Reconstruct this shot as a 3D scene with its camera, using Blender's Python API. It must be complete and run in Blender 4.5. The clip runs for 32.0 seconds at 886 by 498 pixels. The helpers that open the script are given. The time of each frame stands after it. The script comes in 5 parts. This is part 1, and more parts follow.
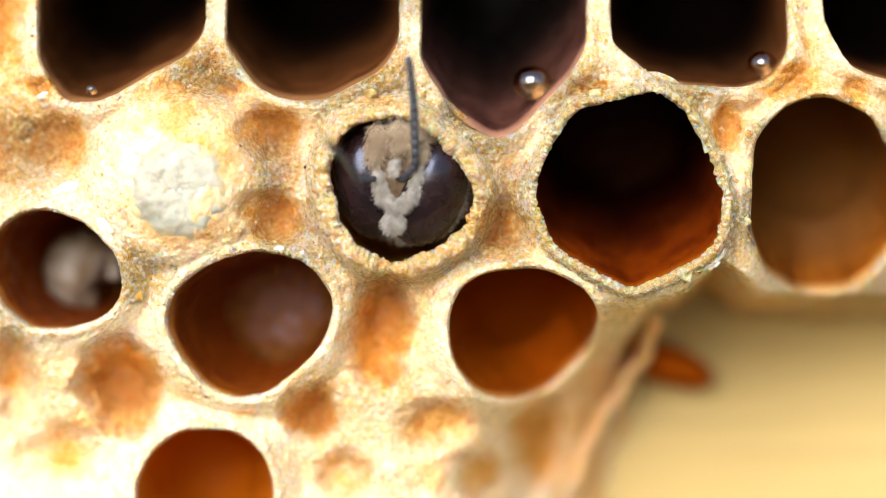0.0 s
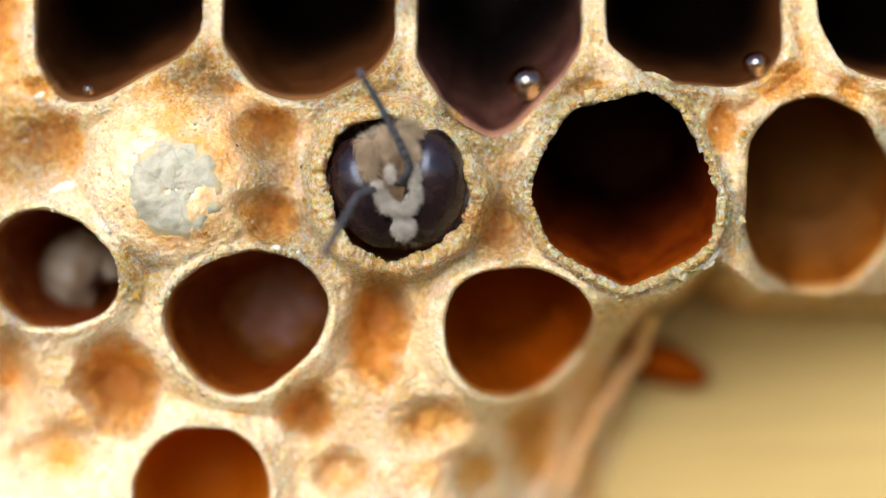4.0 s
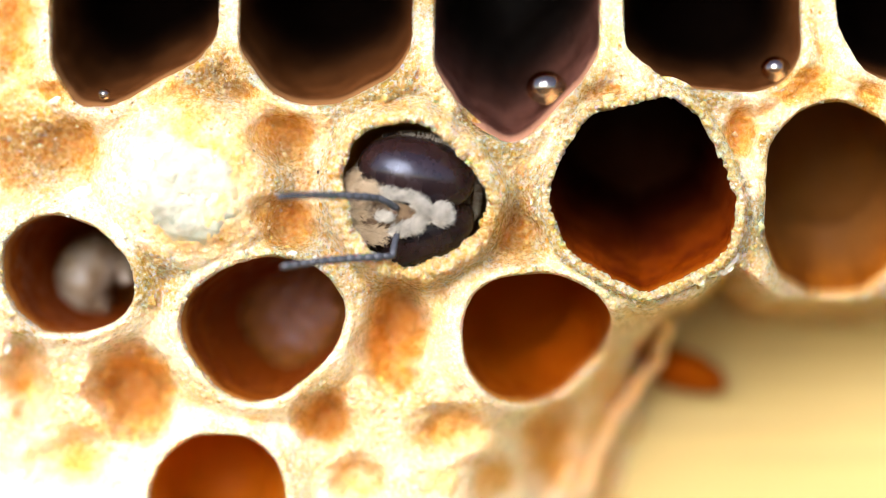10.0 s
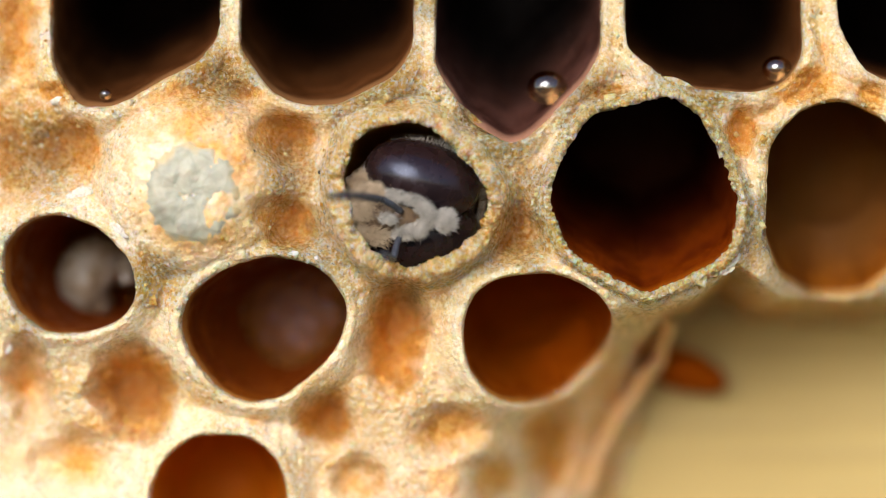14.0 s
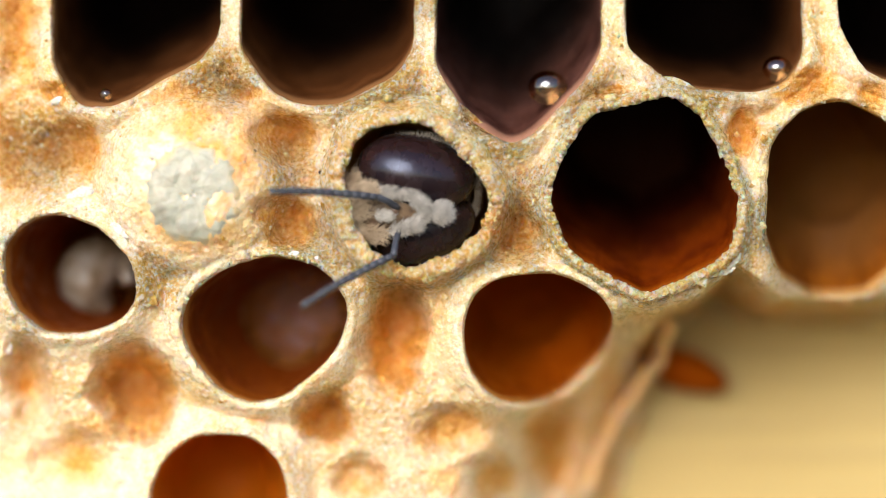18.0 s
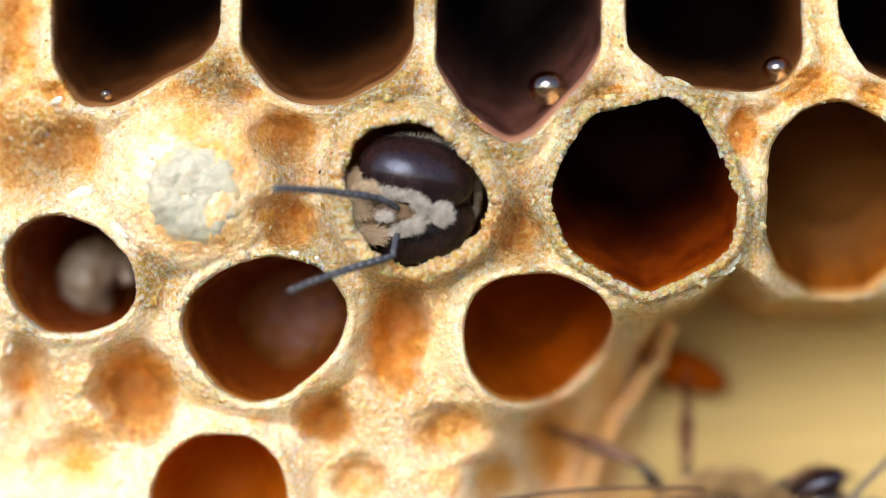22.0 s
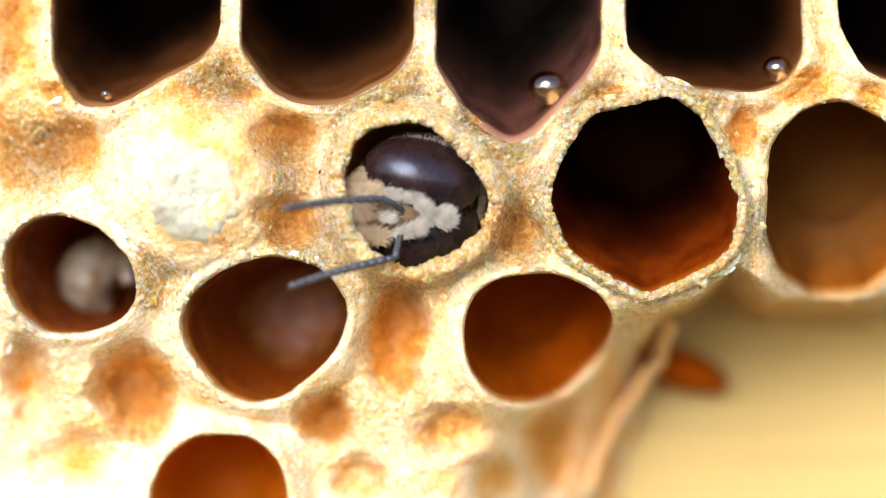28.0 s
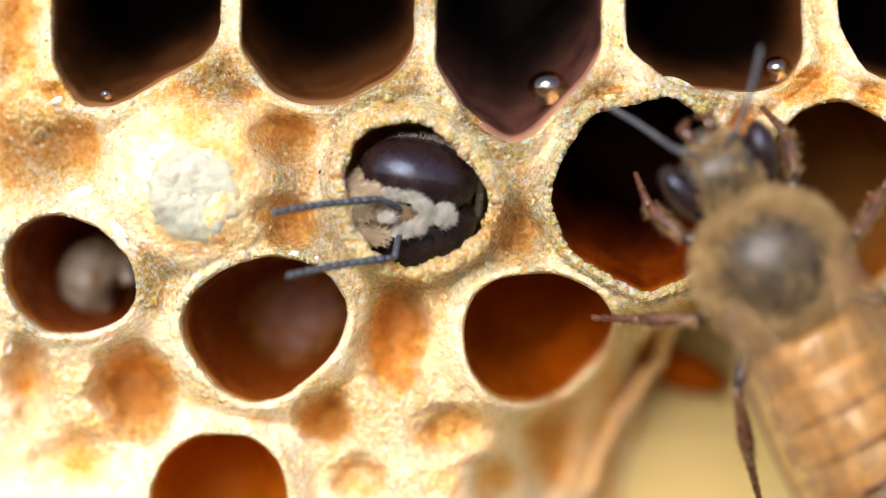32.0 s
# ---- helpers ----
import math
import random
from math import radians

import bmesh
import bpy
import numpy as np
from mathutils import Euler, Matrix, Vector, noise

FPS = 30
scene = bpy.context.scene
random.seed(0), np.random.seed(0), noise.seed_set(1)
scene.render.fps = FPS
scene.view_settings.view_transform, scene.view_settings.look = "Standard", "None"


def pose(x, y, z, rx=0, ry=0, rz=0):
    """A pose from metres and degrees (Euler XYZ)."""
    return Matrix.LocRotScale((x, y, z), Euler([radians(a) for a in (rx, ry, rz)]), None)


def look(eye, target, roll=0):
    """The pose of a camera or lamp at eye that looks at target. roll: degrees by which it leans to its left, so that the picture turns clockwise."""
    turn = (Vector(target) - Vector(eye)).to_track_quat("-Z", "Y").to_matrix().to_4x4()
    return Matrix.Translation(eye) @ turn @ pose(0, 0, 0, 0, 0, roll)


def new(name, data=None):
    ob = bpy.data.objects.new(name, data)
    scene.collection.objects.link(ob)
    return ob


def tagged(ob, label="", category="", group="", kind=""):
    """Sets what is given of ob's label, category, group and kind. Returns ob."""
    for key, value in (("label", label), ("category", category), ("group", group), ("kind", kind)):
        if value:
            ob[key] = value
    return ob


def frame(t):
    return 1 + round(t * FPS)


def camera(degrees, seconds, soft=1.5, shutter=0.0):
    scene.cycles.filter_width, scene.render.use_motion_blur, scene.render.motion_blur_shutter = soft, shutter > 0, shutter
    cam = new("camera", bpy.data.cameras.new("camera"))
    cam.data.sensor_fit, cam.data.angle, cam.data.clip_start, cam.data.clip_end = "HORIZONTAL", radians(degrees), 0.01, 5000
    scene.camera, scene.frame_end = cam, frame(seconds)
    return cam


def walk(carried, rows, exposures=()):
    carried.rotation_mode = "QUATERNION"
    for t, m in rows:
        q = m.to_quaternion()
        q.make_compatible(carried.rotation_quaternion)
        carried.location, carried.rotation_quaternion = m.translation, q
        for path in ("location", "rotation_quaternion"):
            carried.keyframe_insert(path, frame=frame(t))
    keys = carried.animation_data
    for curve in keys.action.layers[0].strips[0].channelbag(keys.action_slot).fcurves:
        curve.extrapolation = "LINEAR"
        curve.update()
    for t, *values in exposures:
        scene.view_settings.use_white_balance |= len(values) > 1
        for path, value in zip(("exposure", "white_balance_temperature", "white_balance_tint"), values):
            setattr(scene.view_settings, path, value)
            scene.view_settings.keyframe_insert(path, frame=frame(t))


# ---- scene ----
# Lengths below are in millimetres unless said otherwise; MM turns them into metres.
MM = 0.001
LIFT = 250.0     # height of the comb's middle over the ground
REACH = 142.7    # from the lens to the front of the comb
BOARD = 12.0     # depth of the hive board behind the front of the comb

# ---- camera ----
cam = camera(12.0, 32.0, soft=0.9, shutter=0.5)
cam.data.dof.use_dof = True
cam.data.dof.focus_distance = (REACH + 0.1) * MM
cam.data.dof.aperture_fstop = 16.5


def camera_at(x, back, z):
    return pose(x * MM, -(REACH + back) * MM, (LIFT + z) * MM, 90, 0, 0)


walk(cam, [
    (0, camera_at(0.504, 0.18, -0.172)),
    (0.5, camera_at(0.504, 0.46, -0.153)),
    (1, camera_at(0.564, 0.42, -0.236)),
    (1.5, camera_at(0.475, 0.41, -0.182)),
    (2, camera_at(0.494, 0.47, -0.166)),
    (2.5, camera_at(0.562, 0.56, -0.181)),
    (3, camera_at(0.620, 0.86, -0.218)),
    (3.5, camera_at(0.651, 0.83, -0.188)),
    (5.5, camera_at(0.636, 0.48, -0.221)),
    (6, camera_at(0.178, 0.43, -0.018)),
    (6.5, camera_at(0.349, 0.14, -0.096)),
    (7, camera_at(0.388, -0.06, -0.118)),
    (7.5, camera_at(0.491, -0.05, -0.115)),
    (8, camera_at(0.234, 0.02, -0.033)),
    (8.5, camera_at(0.062, -0.01, -0.002)),
    (9.5, camera_at(0.060, 0.00, 0.0)),
    (13, camera_at(0.030, 0.00, 0.0)),
    (17, camera_at(0.0, 0.00, 0.0)),
    (32, camera_at(0.0, 0.00, 0.0)),
], exposures=[(0, 0.90), (1, 0.90), (2, 0.73), (3, 0.40), (3.5, 0.45), (5.5, 0.55), (6, 0.60), (6.5, 0.70), (7, 0.85), (7.5, 0.70), (8, 0.55), (8.5, 0.45), (9, 0.40), (9.5, 0.45), (9.8, 0.90), (10, 1.20), (10.5, 1.05), (11, 0.56), (12, 0.40), (13, 0.35), (14, 0.36), (14.5, 0.38), (16.5, 0.55), (17, 0.60), (18, 0.63), (18.7, 0.70), (19, 0.88), (19.5, 0.70), (20, 0.50), (20.5, 0.55), (21, 0.88), (22, 0.65), (23, 0.80), (24, 1.12), (25, 1.07), (28, 1.05), (29, 0.90), (30, 0.88), (31, 0.78), (31.5, 0.68), (32, 0.83)])

# ---- light ----
SUN_UP, SUN_SIDE = 25.0, -18.0   # degrees over the horizon, and to the side of the camera's back
world = bpy.data.worlds.new("sky")
scene.world = world
world.use_nodes = True
sky = world.node_tree.nodes.new("ShaderNodeTexSky")
sky.sky_type, sky.sun_disc = "NISHITA", False
sky.sun_elevation, sky.sun_rotation = radians(SUN_UP), radians(180 - SUN_SIDE)
world.node_tree.nodes["Background"].inputs["Strength"].default_value = 0.15
world.node_tree.links.new(sky.outputs[0], world.node_tree.nodes["Background"].inputs["Color"])
sun = new("sun", bpy.data.lights.new("sun", "SUN"))
sun.data.energy, sun.data.angle, sun.data.color = 2.7, radians(38), (1.0, 0.97, 0.995)
sun_way = Vector((math.sin(radians(SUN_SIDE)) * math.cos(radians(SUN_UP)), -math.cos(radians(SUN_SIDE)) * math.cos(radians(SUN_UP)), math.sin(radians(SUN_UP))))
sun.matrix_world = look(sun_way, (0, 0, 0))


# ---- materials ----
def material(name, rough=0.5, metal=0.0):
    m = bpy.data.materials.new(name)
    m.use_nodes = True
    p = m.node_tree.nodes["Principled BSDF"]
    p.inputs["Roughness"].default_value, p.inputs["Metallic"].default_value = rough, metal
    return m, m.node_tree, p


def noise_node(nt, scale, detail=4.0, rough=0.55, stretch=None):
    """Noise in the thing's own space; scale in waves per millimetre."""
    co = nt.nodes.new("ShaderNodeTexCoord")
    n = nt.nodes.new("ShaderNodeTexNoise")
    n.inputs["Scale"].default_value, n.inputs["Detail"].default_value, n.inputs["Roughness"].default_value = scale / MM, detail, rough
    if stretch:
        mp = nt.nodes.new("ShaderNodeMapping")
        mp.inputs["Scale"].default_value = stretch
        nt.links.new(co.outputs["Object"], mp.inputs[0])
        nt.links.new(mp.outputs[0], n.inputs["Vector"])
    else:
        nt.links.new(co.outputs["Object"], n.inputs["Vector"])
    return n.outputs["Fac"]


def ramp(nt, fac, *stops):
    r = nt.nodes.new("ShaderNodeValToRGB")
    e = r.color_ramp.elements
    while len(e) < len(stops):
        e.new(0.5)
    for k, (at, c) in zip(e, stops):
        k.position, k.color = at, (*c, 1) if len(c) == 3 else c
    nt.links.new(fac, r.inputs[0])
    return r.outputs[0]


def blend(nt, fac, a, b, how="MIX"):
    x = nt.nodes.new("ShaderNodeMix")
    x.data_type, x.blend_type = "RGBA", how
    for s, v in ((x.inputs[0], fac), (x.inputs[6], a), (x.inputs[7], b)):
        if hasattr(v, "links"):
            nt.links.new(v, s)
        elif isinstance(v, tuple):
            s.default_value = (*v, 1)
        else:
            s.default_value = v
    return x.outputs[2]


def attribute(nt, name):
    a = nt.nodes.new("ShaderNodeAttribute")
    a.attribute_name = name
    return a.outputs["Fac"]


def bump(nt, p, height, depth, strength=1.0, before=None):
    b = nt.nodes.new("ShaderNodeBump")
    b.inputs["Distance"].default_value, b.inputs["Strength"].default_value = depth * MM, strength
    nt.links.new(height, b.inputs["Height"])
    if before:
        nt.links.new(before, b.inputs["Normal"])
    nt.links.new(b.outputs[0], p.inputs["Normal"])
    return b.outputs[0]


def let_through(nt, p, colour, share):
    """Thin wax lets part of the light through."""
    tr, mx = nt.nodes.new("ShaderNodeBsdfTranslucent"), nt.nodes.new("ShaderNodeMixShader")
    if isinstance(colour, tuple):
        tr.inputs["Color"].default_value = (*colour, 1)
    else:
        nt.links.new(colour, tr.inputs["Color"])
    mx.inputs[0].default_value = share
    nt.links.new(p.outputs[0], mx.inputs[1])
    nt.links.new(tr.outputs[0], mx.inputs[2])
    nt.links.new(mx.outputs[0], nt.nodes["Material Output"].inputs["Surface"])


def make_wax(name, pale, honey, end_tone, sss=0.35, grain=0.07):
    """Comb wax: pale fresh wax, honey-coloured in patches, browner in the hollows; grainy with small crumbs."""
    m, nt, p = material(name, 0.42)
    broad = ramp(nt, noise_node(nt, 0.38, 5, 0.6), (0.42, (0, 0, 0)), (0.64, (1, 1, 1)))
    c = blend(nt, broad, pale, honey)
    fine = ramp(nt, noise_node(nt, 2.6, 4, 0.65), (0.42, (0, 0, 0)), (0.68, (1, 1, 1)))
    c = blend(nt, fine, c, blend(nt, 0.55, c, honey))
    # grains of uneven size, each with its own tint and polish
    co, wob, add, vor, pick = (nt.nodes.new("ShaderNode" + k) for k in ("TexCoord", "TexNoise", "VectorMath", "TexVoronoi", "SeparateColor"))
    wob.inputs["Scale"].default_value, wob.inputs["Detail"].default_value = 4.0 / MM, 2.0
    add.operation = "MULTIPLY_ADD"
    add.inputs[1].default_value = (0.16 * MM,) * 3
    vor.inputs["Scale"].default_value = 7.5 / MM
    nt.links.new(co.outputs["Object"], wob.inputs["Vector"])
    nt.links.new(wob.outputs["Color"], add.inputs[0])
    nt.links.new(co.outputs["Object"], add.inputs[2])
    nt.links.new(add.outputs[0], vor.inputs["Vector"])
    nt.links.new(vor.outputs["Color"], pick.inputs[0])
    plain, grit = c, attribute(nt, "grit")
    speckle = ramp(nt, noise_node(nt, 6.0, 5, 0.8), (0.36, (0, 0, 0)), (0.64, (1, 1, 1)))
    c = blend(nt, ramp(nt, speckle, (0.12, (0.85,) * 3), (0.46, (0, 0, 0))), c, (0.62, 0.29, 0.04))
    c = blend(nt, ramp(nt, speckle, (0.52, (0, 0, 0)), (0.74, (0.9,) * 3)), c, (0.97, 0.88, 0.74))
    c = blend(nt, ramp(nt, pick.outputs[0], (0.55, (0, 0, 0)), (1.0, (0.6, 0.6, 0.6))), c, honey)
    c = blend(nt, ramp(nt, pick.outputs[1], (0.80, (0, 0, 0)), (0.95, (0.55, 0.55, 0.55))), c, (0.97, 0.93, 0.88))
    c = blend(nt, grit, blend(nt, 0.55, plain, (0.95, 0.85, 0.66)), c)
    tone_mix = attribute(nt, "tone_mix")
    # browner wax of the hollows, with their orange shading put into the colour
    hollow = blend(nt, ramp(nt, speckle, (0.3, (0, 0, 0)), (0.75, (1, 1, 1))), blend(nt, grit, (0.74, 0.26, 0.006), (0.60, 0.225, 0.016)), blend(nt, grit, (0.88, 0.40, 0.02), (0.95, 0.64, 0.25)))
    c = blend(nt, ramp(nt, tone_mix, (0.08, (0, 0, 0)), (0.56, (1, 1, 1))), c, blend(nt, 0.92, c, hollow))
    c = blend(nt, ramp(nt, tone_mix, (0.5, (0, 0, 0)), (1.0, (0.5, 0.5, 0.5))), c, end_tone)
    dirt = ramp(nt, noise_node(nt, 4.0, 3, 0.6), (0.63, (0, 0, 0)), (0.70, (1, 1, 1)))
    c = blend(nt, dirt, c, blend(nt, 0.3, c, (0.36, 0.14, 0.05)))
    nt.links.new(c, p.inputs["Base Color"])
    nt.links.new(ramp(nt, pick.outputs[1], (0.3, (0.42,) * 3), (0.95, (0.06,) * 3)), p.inputs["Roughness"])
    p.inputs["Subsurface Weight"].default_value = sss
    p.inputs["Subsurface Radius"].default_value = (1.0, 0.5, 0.18)
    p.inputs["Subsurface Scale"].default_value = 0.45 * MM
    p.inputs["IOR"].default_value = 1.48
    p.inputs["Coat Weight"].default_value, p.inputs["Coat Roughness"].default_value = 0.12, 0.08
    p.inputs["Specular IOR Level"].default_value = 0.38
    # relief: soft lumps, packed grains, fine crumbs
    first = bump(nt, p, noise_node(nt, 1.7, 4, 0.6), 0.15, 0.8)
    round_grain = ramp(nt, vor.outputs["Distance"], (0.0, (1, 1, 1)), (0.35, (0.75,) * 3), (0.8, (0, 0, 0)))
    second = bump(nt, p, round_grain, 1.0 * grain, 0.8, first)
    nt.links.new(grit, second.node.inputs["Strength"])
    third = bump(nt, p, speckle, 1.3 * grain, 0.8, second)
    nt.links.new(grit, third.node.inputs["Strength"])
    nt.links.new(third, p.inputs["Coat Normal"])
    let_through(nt, p, (0.90, 0.52, 0.12), 0.12)
    return m


WAX = make_wax("comb_wax", (0.91, 0.71, 0.45), (0.87, 0.50, 0.095), (0.42, 0.115, 0.006), 0.5)
RIM_WAX = make_wax("fresh_rim_wax", (0.92, 0.69, 0.35), (0.88, 0.50, 0.09), (0.45, 0.16, 0.02), 0.7, 0.09)


# white wax for a few flakes and for modelled glints
FLAKE_GLINT = make_wax("glossy_flake_glint", (0.92, 0.90, 0.84), (0.88, 0.80, 0.64), (0.8, 0.7, 0.5), 0.3, 0.04)


# Lining colour fades from mouth to deep end, painting in the light lost inside.
def make_cell_lining(name, deep, warm, rough=0.34, share=0.4, gloss=0.4, end_tone=(0.03, 0.008, 0.002), lumpy=0.22, tint=(1, 1, 1), mouth=(0.70, 0.38, 0.12)):
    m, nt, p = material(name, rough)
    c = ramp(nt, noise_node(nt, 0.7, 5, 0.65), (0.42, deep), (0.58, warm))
    tone_mix = attribute(nt, "tone_mix")
    c = blend(nt, ramp(nt, tone_mix, (0.0, (0, 0, 0)), (0.5, (1, 1, 1))), mouth, c)
    c = blend(nt, ramp(nt, tone_mix, (0.5, (0, 0, 0)), (1.0, (1, 1, 1))), c, end_tone)
    nt.links.new(c, p.inputs["Base Color"])
    p.inputs["Specular IOR Level"].default_value = gloss
    nt.links.new(ramp(nt, noise_node(nt, 1.3, 4, 0.6), (0.35, (rough * 0.7,) * 3), (0.65, (min(1.0, rough * 2.0),) * 3)), p.inputs["Roughness"])
    p.inputs["Specular Tint"].default_value = (*tint, 1)
    bump(nt, p, noise_node(nt, 0.9, 5, 0.6), lumpy, 0.7)
    let_through(nt, p, c, share)
    return m


AMBER = make_cell_lining("amber_cell_lining", (0.10, 0.012, 0.0003), (0.17, 0.026, 0.0005), 0.6, 0.10, 0.03, end_tone=(0.012, 0.001, 0.0002), mouth=(0.30, 0.07, 0.003))
BROWN = make_cell_lining("brown_cell_lining", (0.17, 0.030, 0.0015), (0.28, 0.066, 0.004), 0.4, 0.18, 0.12, end_tone=(0.15, 0.027, 0.0015), mouth=(0.50, 0.20, 0.04))
HONEY = make_cell_lining("honey_cell_lining", (0.60, 0.19, 0.006), (0.76, 0.31, 0.02), 0.4, 0.35, 0.15, end_tone=(0.58, 0.15, 0.004), mouth=(0.74, 0.36, 0.07))
# glossy floor; its tint puts the blue sky sheen into the gloss
WET = make_cell_lining("wet_silk_floor", (0.11, 0.027, 0.003), (0.42, 0.21, 0.085), 0.16, 0.12, 1.0, end_tone=(0.22, 0.075, 0.012), lumpy=0.9, tint=(0.62, 0.74, 1.0))
# dark brown linings whose deep ends are painted black for shade
DARK_SHADED = make_cell_lining("dark_shaded_cell_lining", (0.06, 0.019, 0.005), (0.11, 0.038, 0.011), 0.8, 0.0, 0.01, end_tone=(0.003, 0.0015, 0.001), mouth=(0.28, 0.125, 0.045))
ROSY = make_cell_lining("rosy_cell_lining", (0.05, 0.016, 0.010), (0.10, 0.038, 0.026), 0.5, 0.0, 0.12, end_tone=(0.003, 0.0015, 0.001), mouth=(0.44, 0.21, 0.125))
# its pale mouth carries the glow of light through the thin rim
TAN = make_cell_lining("tan_cell_lining", (0.44, 0.26, 0.07), (0.62, 0.40, 0.13), 0.4, 0.5, 0.2, end_tone=(0.24, 0.135, 0.045), mouth=(0.82, 0.56, 0.22))
UMBER = make_cell_lining("umber_cell_lining", (0.21, 0.052, 0.002), (0.33, 0.10, 0.005), 0.5, 0.3, 0.10, end_tone=(0.19, 0.072, 0.014))
RUSSET = make_cell_lining("russet_cell_lining", (0.25, 0.044, 0.001), (0.36, 0.08, 0.002), 0.6, 0.15, 0.03, end_tone=(0.34, 0.066, 0.001), mouth=(0.60, 0.26, 0.05))
# near-black floor: the shade at the cell's end is in its colour
SHADED_FLOOR = make_cell_lining("shaded_cell_floor", (0.006, 0.0015, 0.001), (0.020, 0.005, 0.001), 0.6, 0.0, 0.1)


def make_cocoon():
    m, nt, p = material("cocoon_silk", 0.55)
    c = ramp(nt, noise_node(nt, 1.1, 5, 0.65), (0.32, (0.33, 0.315, 0.235)), (0.55, (0.46, 0.435, 0.33)), (0.75, (0.54, 0.505, 0.375)))
    crack = nt.nodes.new("ShaderNodeTexVoronoi")
    crack.feature = "DISTANCE_TO_EDGE"
    crack.inputs["Scale"].default_value = 0.9 / MM
    co = nt.nodes.new("ShaderNodeTexCoord")
    wob = nt.nodes.new("ShaderNodeTexNoise")
    wob.inputs["Scale"].default_value = 1.5 / MM
    nt.links.new(co.outputs["Object"], wob.inputs["Vector"])
    add = nt.nodes.new("ShaderNodeVectorMath")
    add.operation = "MULTIPLY_ADD"
    add.inputs[1].default_value = (0.5 * MM,) * 3
    nt.links.new(wob.outputs["Color"], add.inputs[0])
    nt.links.new(co.outputs["Object"], add.inputs[2])
    nt.links.new(add.outputs[0], crack.inputs["Vector"])
    c = blend(nt, ramp(nt, crack.outputs["Distance"], (0.0, (0.28, 0.28, 0.28)), (0.03, (0, 0, 0))), c, (0.17, 0.155, 0.12))
    c = blend(nt, ramp(nt, noise_node(nt, 0.5, 3), (0.5, (0, 0, 0)), (0.65, (0.6, 0.6, 0.6))), c, (0.20, 0.195, 0.15))
    c = blend(nt, attribute(nt, "tone_mix"), c, (0.58, 0.43, 0.22))
    nt.links.new(c, p.inputs["Base Color"])
    p.inputs["Subsurface Weight"].default_value = 0.15
    p.inputs["Subsurface Scale"].default_value = 0.3 * MM
    bump(nt, p, noise_node(nt, 2.2, 4, 0.6), 0.12, 0.8)
    return m


COCOON = make_cocoon()


def make_wood():
    m, nt, p = material("pale_wood", 0.55)
    c = ramp(nt, noise_node(nt, 0.22, 4, 0.6, (0.06, 1, 1)), (0.30, (0.47, 0.325, 0.098)), (0.5, (0.51, 0.36, 0.115)), (0.72, (0.55, 0.40, 0.14)))
    c = blend(nt, ramp(nt, noise_node(nt, 1.5, 3, 0.6, (0.04, 1, 1)), (0.42, (0, 0, 0)), (0.7, (0.6, 0.6, 0.6))), c, (0.39, 0.275, 0.09))
    nt.links.new(c, p.inputs["Base Color"])
    bump(nt, p, noise_node(nt, 1.5, 3, 0.6, (0.04, 1, 1)), 0.15, 0.5)
    return m


WOOD = make_wood()


def make_ground():
    m, nt, p = material("unseen_ground", 0.9)
    c = ramp(nt, noise_node(nt, 0.02, 6, 0.65), (0.3, (0.03, 0.04, 0.015)), (0.7, (0.09, 0.08, 0.04)))
    nt.links.new(c, p.inputs["Base Color"])
    bump(nt, p, noise_node(nt, 0.1, 5), 8, 0.6)
    return m


GROUND = make_ground()


def make_chitin(name, dark, light, rough, scale=2.0, relief=0.02, gloss=0.5):
    m, nt, p = material(name, rough)
    c = ramp(nt, noise_node(nt, scale, 3), (0.35, dark), (0.7, light))
    nt.links.new(c, p.inputs["Base Color"])
    nt.links.new(ramp(nt, noise_node(nt, scale * 2, 2), (0.3, (rough * 0.75,) * 3), (0.7, (min(1, rough * 1.35),) * 3)), p.inputs["Roughness"])
    p.inputs["Specular IOR Level"].default_value = gloss
    bump(nt, p, noise_node(nt, scale * 6, 2), relief, 0.5)
    return m


EYE = make_chitin("compound_eye", (0.010, 0.005, 0.006), (0.022, 0.010, 0.009), 0.26, 1.2, 0.003, 0.45)
# blue of the sky is put into the colour of the eye's highlights
EYE.node_tree.nodes["Principled BSDF"].inputs["Specular Tint"].default_value = (0.66, 0.76, 1.0, 1)
CHITIN = make_chitin("dark_chitin", (0.012, 0.010, 0.010), (0.035, 0.026, 0.022), 0.32)
FEELER = make_chitin("slate_feeler", (0.030, 0.032, 0.042), (0.060, 0.062, 0.075), 0.36, 4.0, 0.01)
LEG = make_chitin("red_brown_leg", (0.05, 0.018, 0.012), (0.13, 0.05, 0.025), 0.3)
FACE = make_chitin("pale_face", (0.10, 0.06, 0.035), (0.26, 0.17, 0.09), 0.5)
MOUTH = make_chitin("tan_mouthparts", (0.09, 0.05, 0.03), (0.19, 0.12, 0.07), 0.5)
BAND = make_chitin("amber_tergite", (0.36, 0.17, 0.045), (0.54, 0.29, 0.09), 0.38, 1.0)
BAND_BROWN = make_chitin("brown_tergite_edge", (0.16, 0.070, 0.020), (0.26, 0.12, 0.036), 0.38, 1.0)
BAND_DARK = make_chitin("dark_tergite", (0.05, 0.025, 0.012), (0.11, 0.055, 0.022), 0.36, 1.0)
HAIR = make_chitin("cream_hair", (0.36, 0.33, 0.28), (0.66, 0.61, 0.54), 0.6, 2.6)
TAN_HAIR = make_chitin("tan_hair", (0.26, 0.15, 0.055), (0.56, 0.37, 0.16), 0.6, 1.4)
PINK_HAIR = make_chitin("pinkish_hair", (0.40, 0.29, 0.18), (0.64, 0.50, 0.34), 0.6, 0.8)
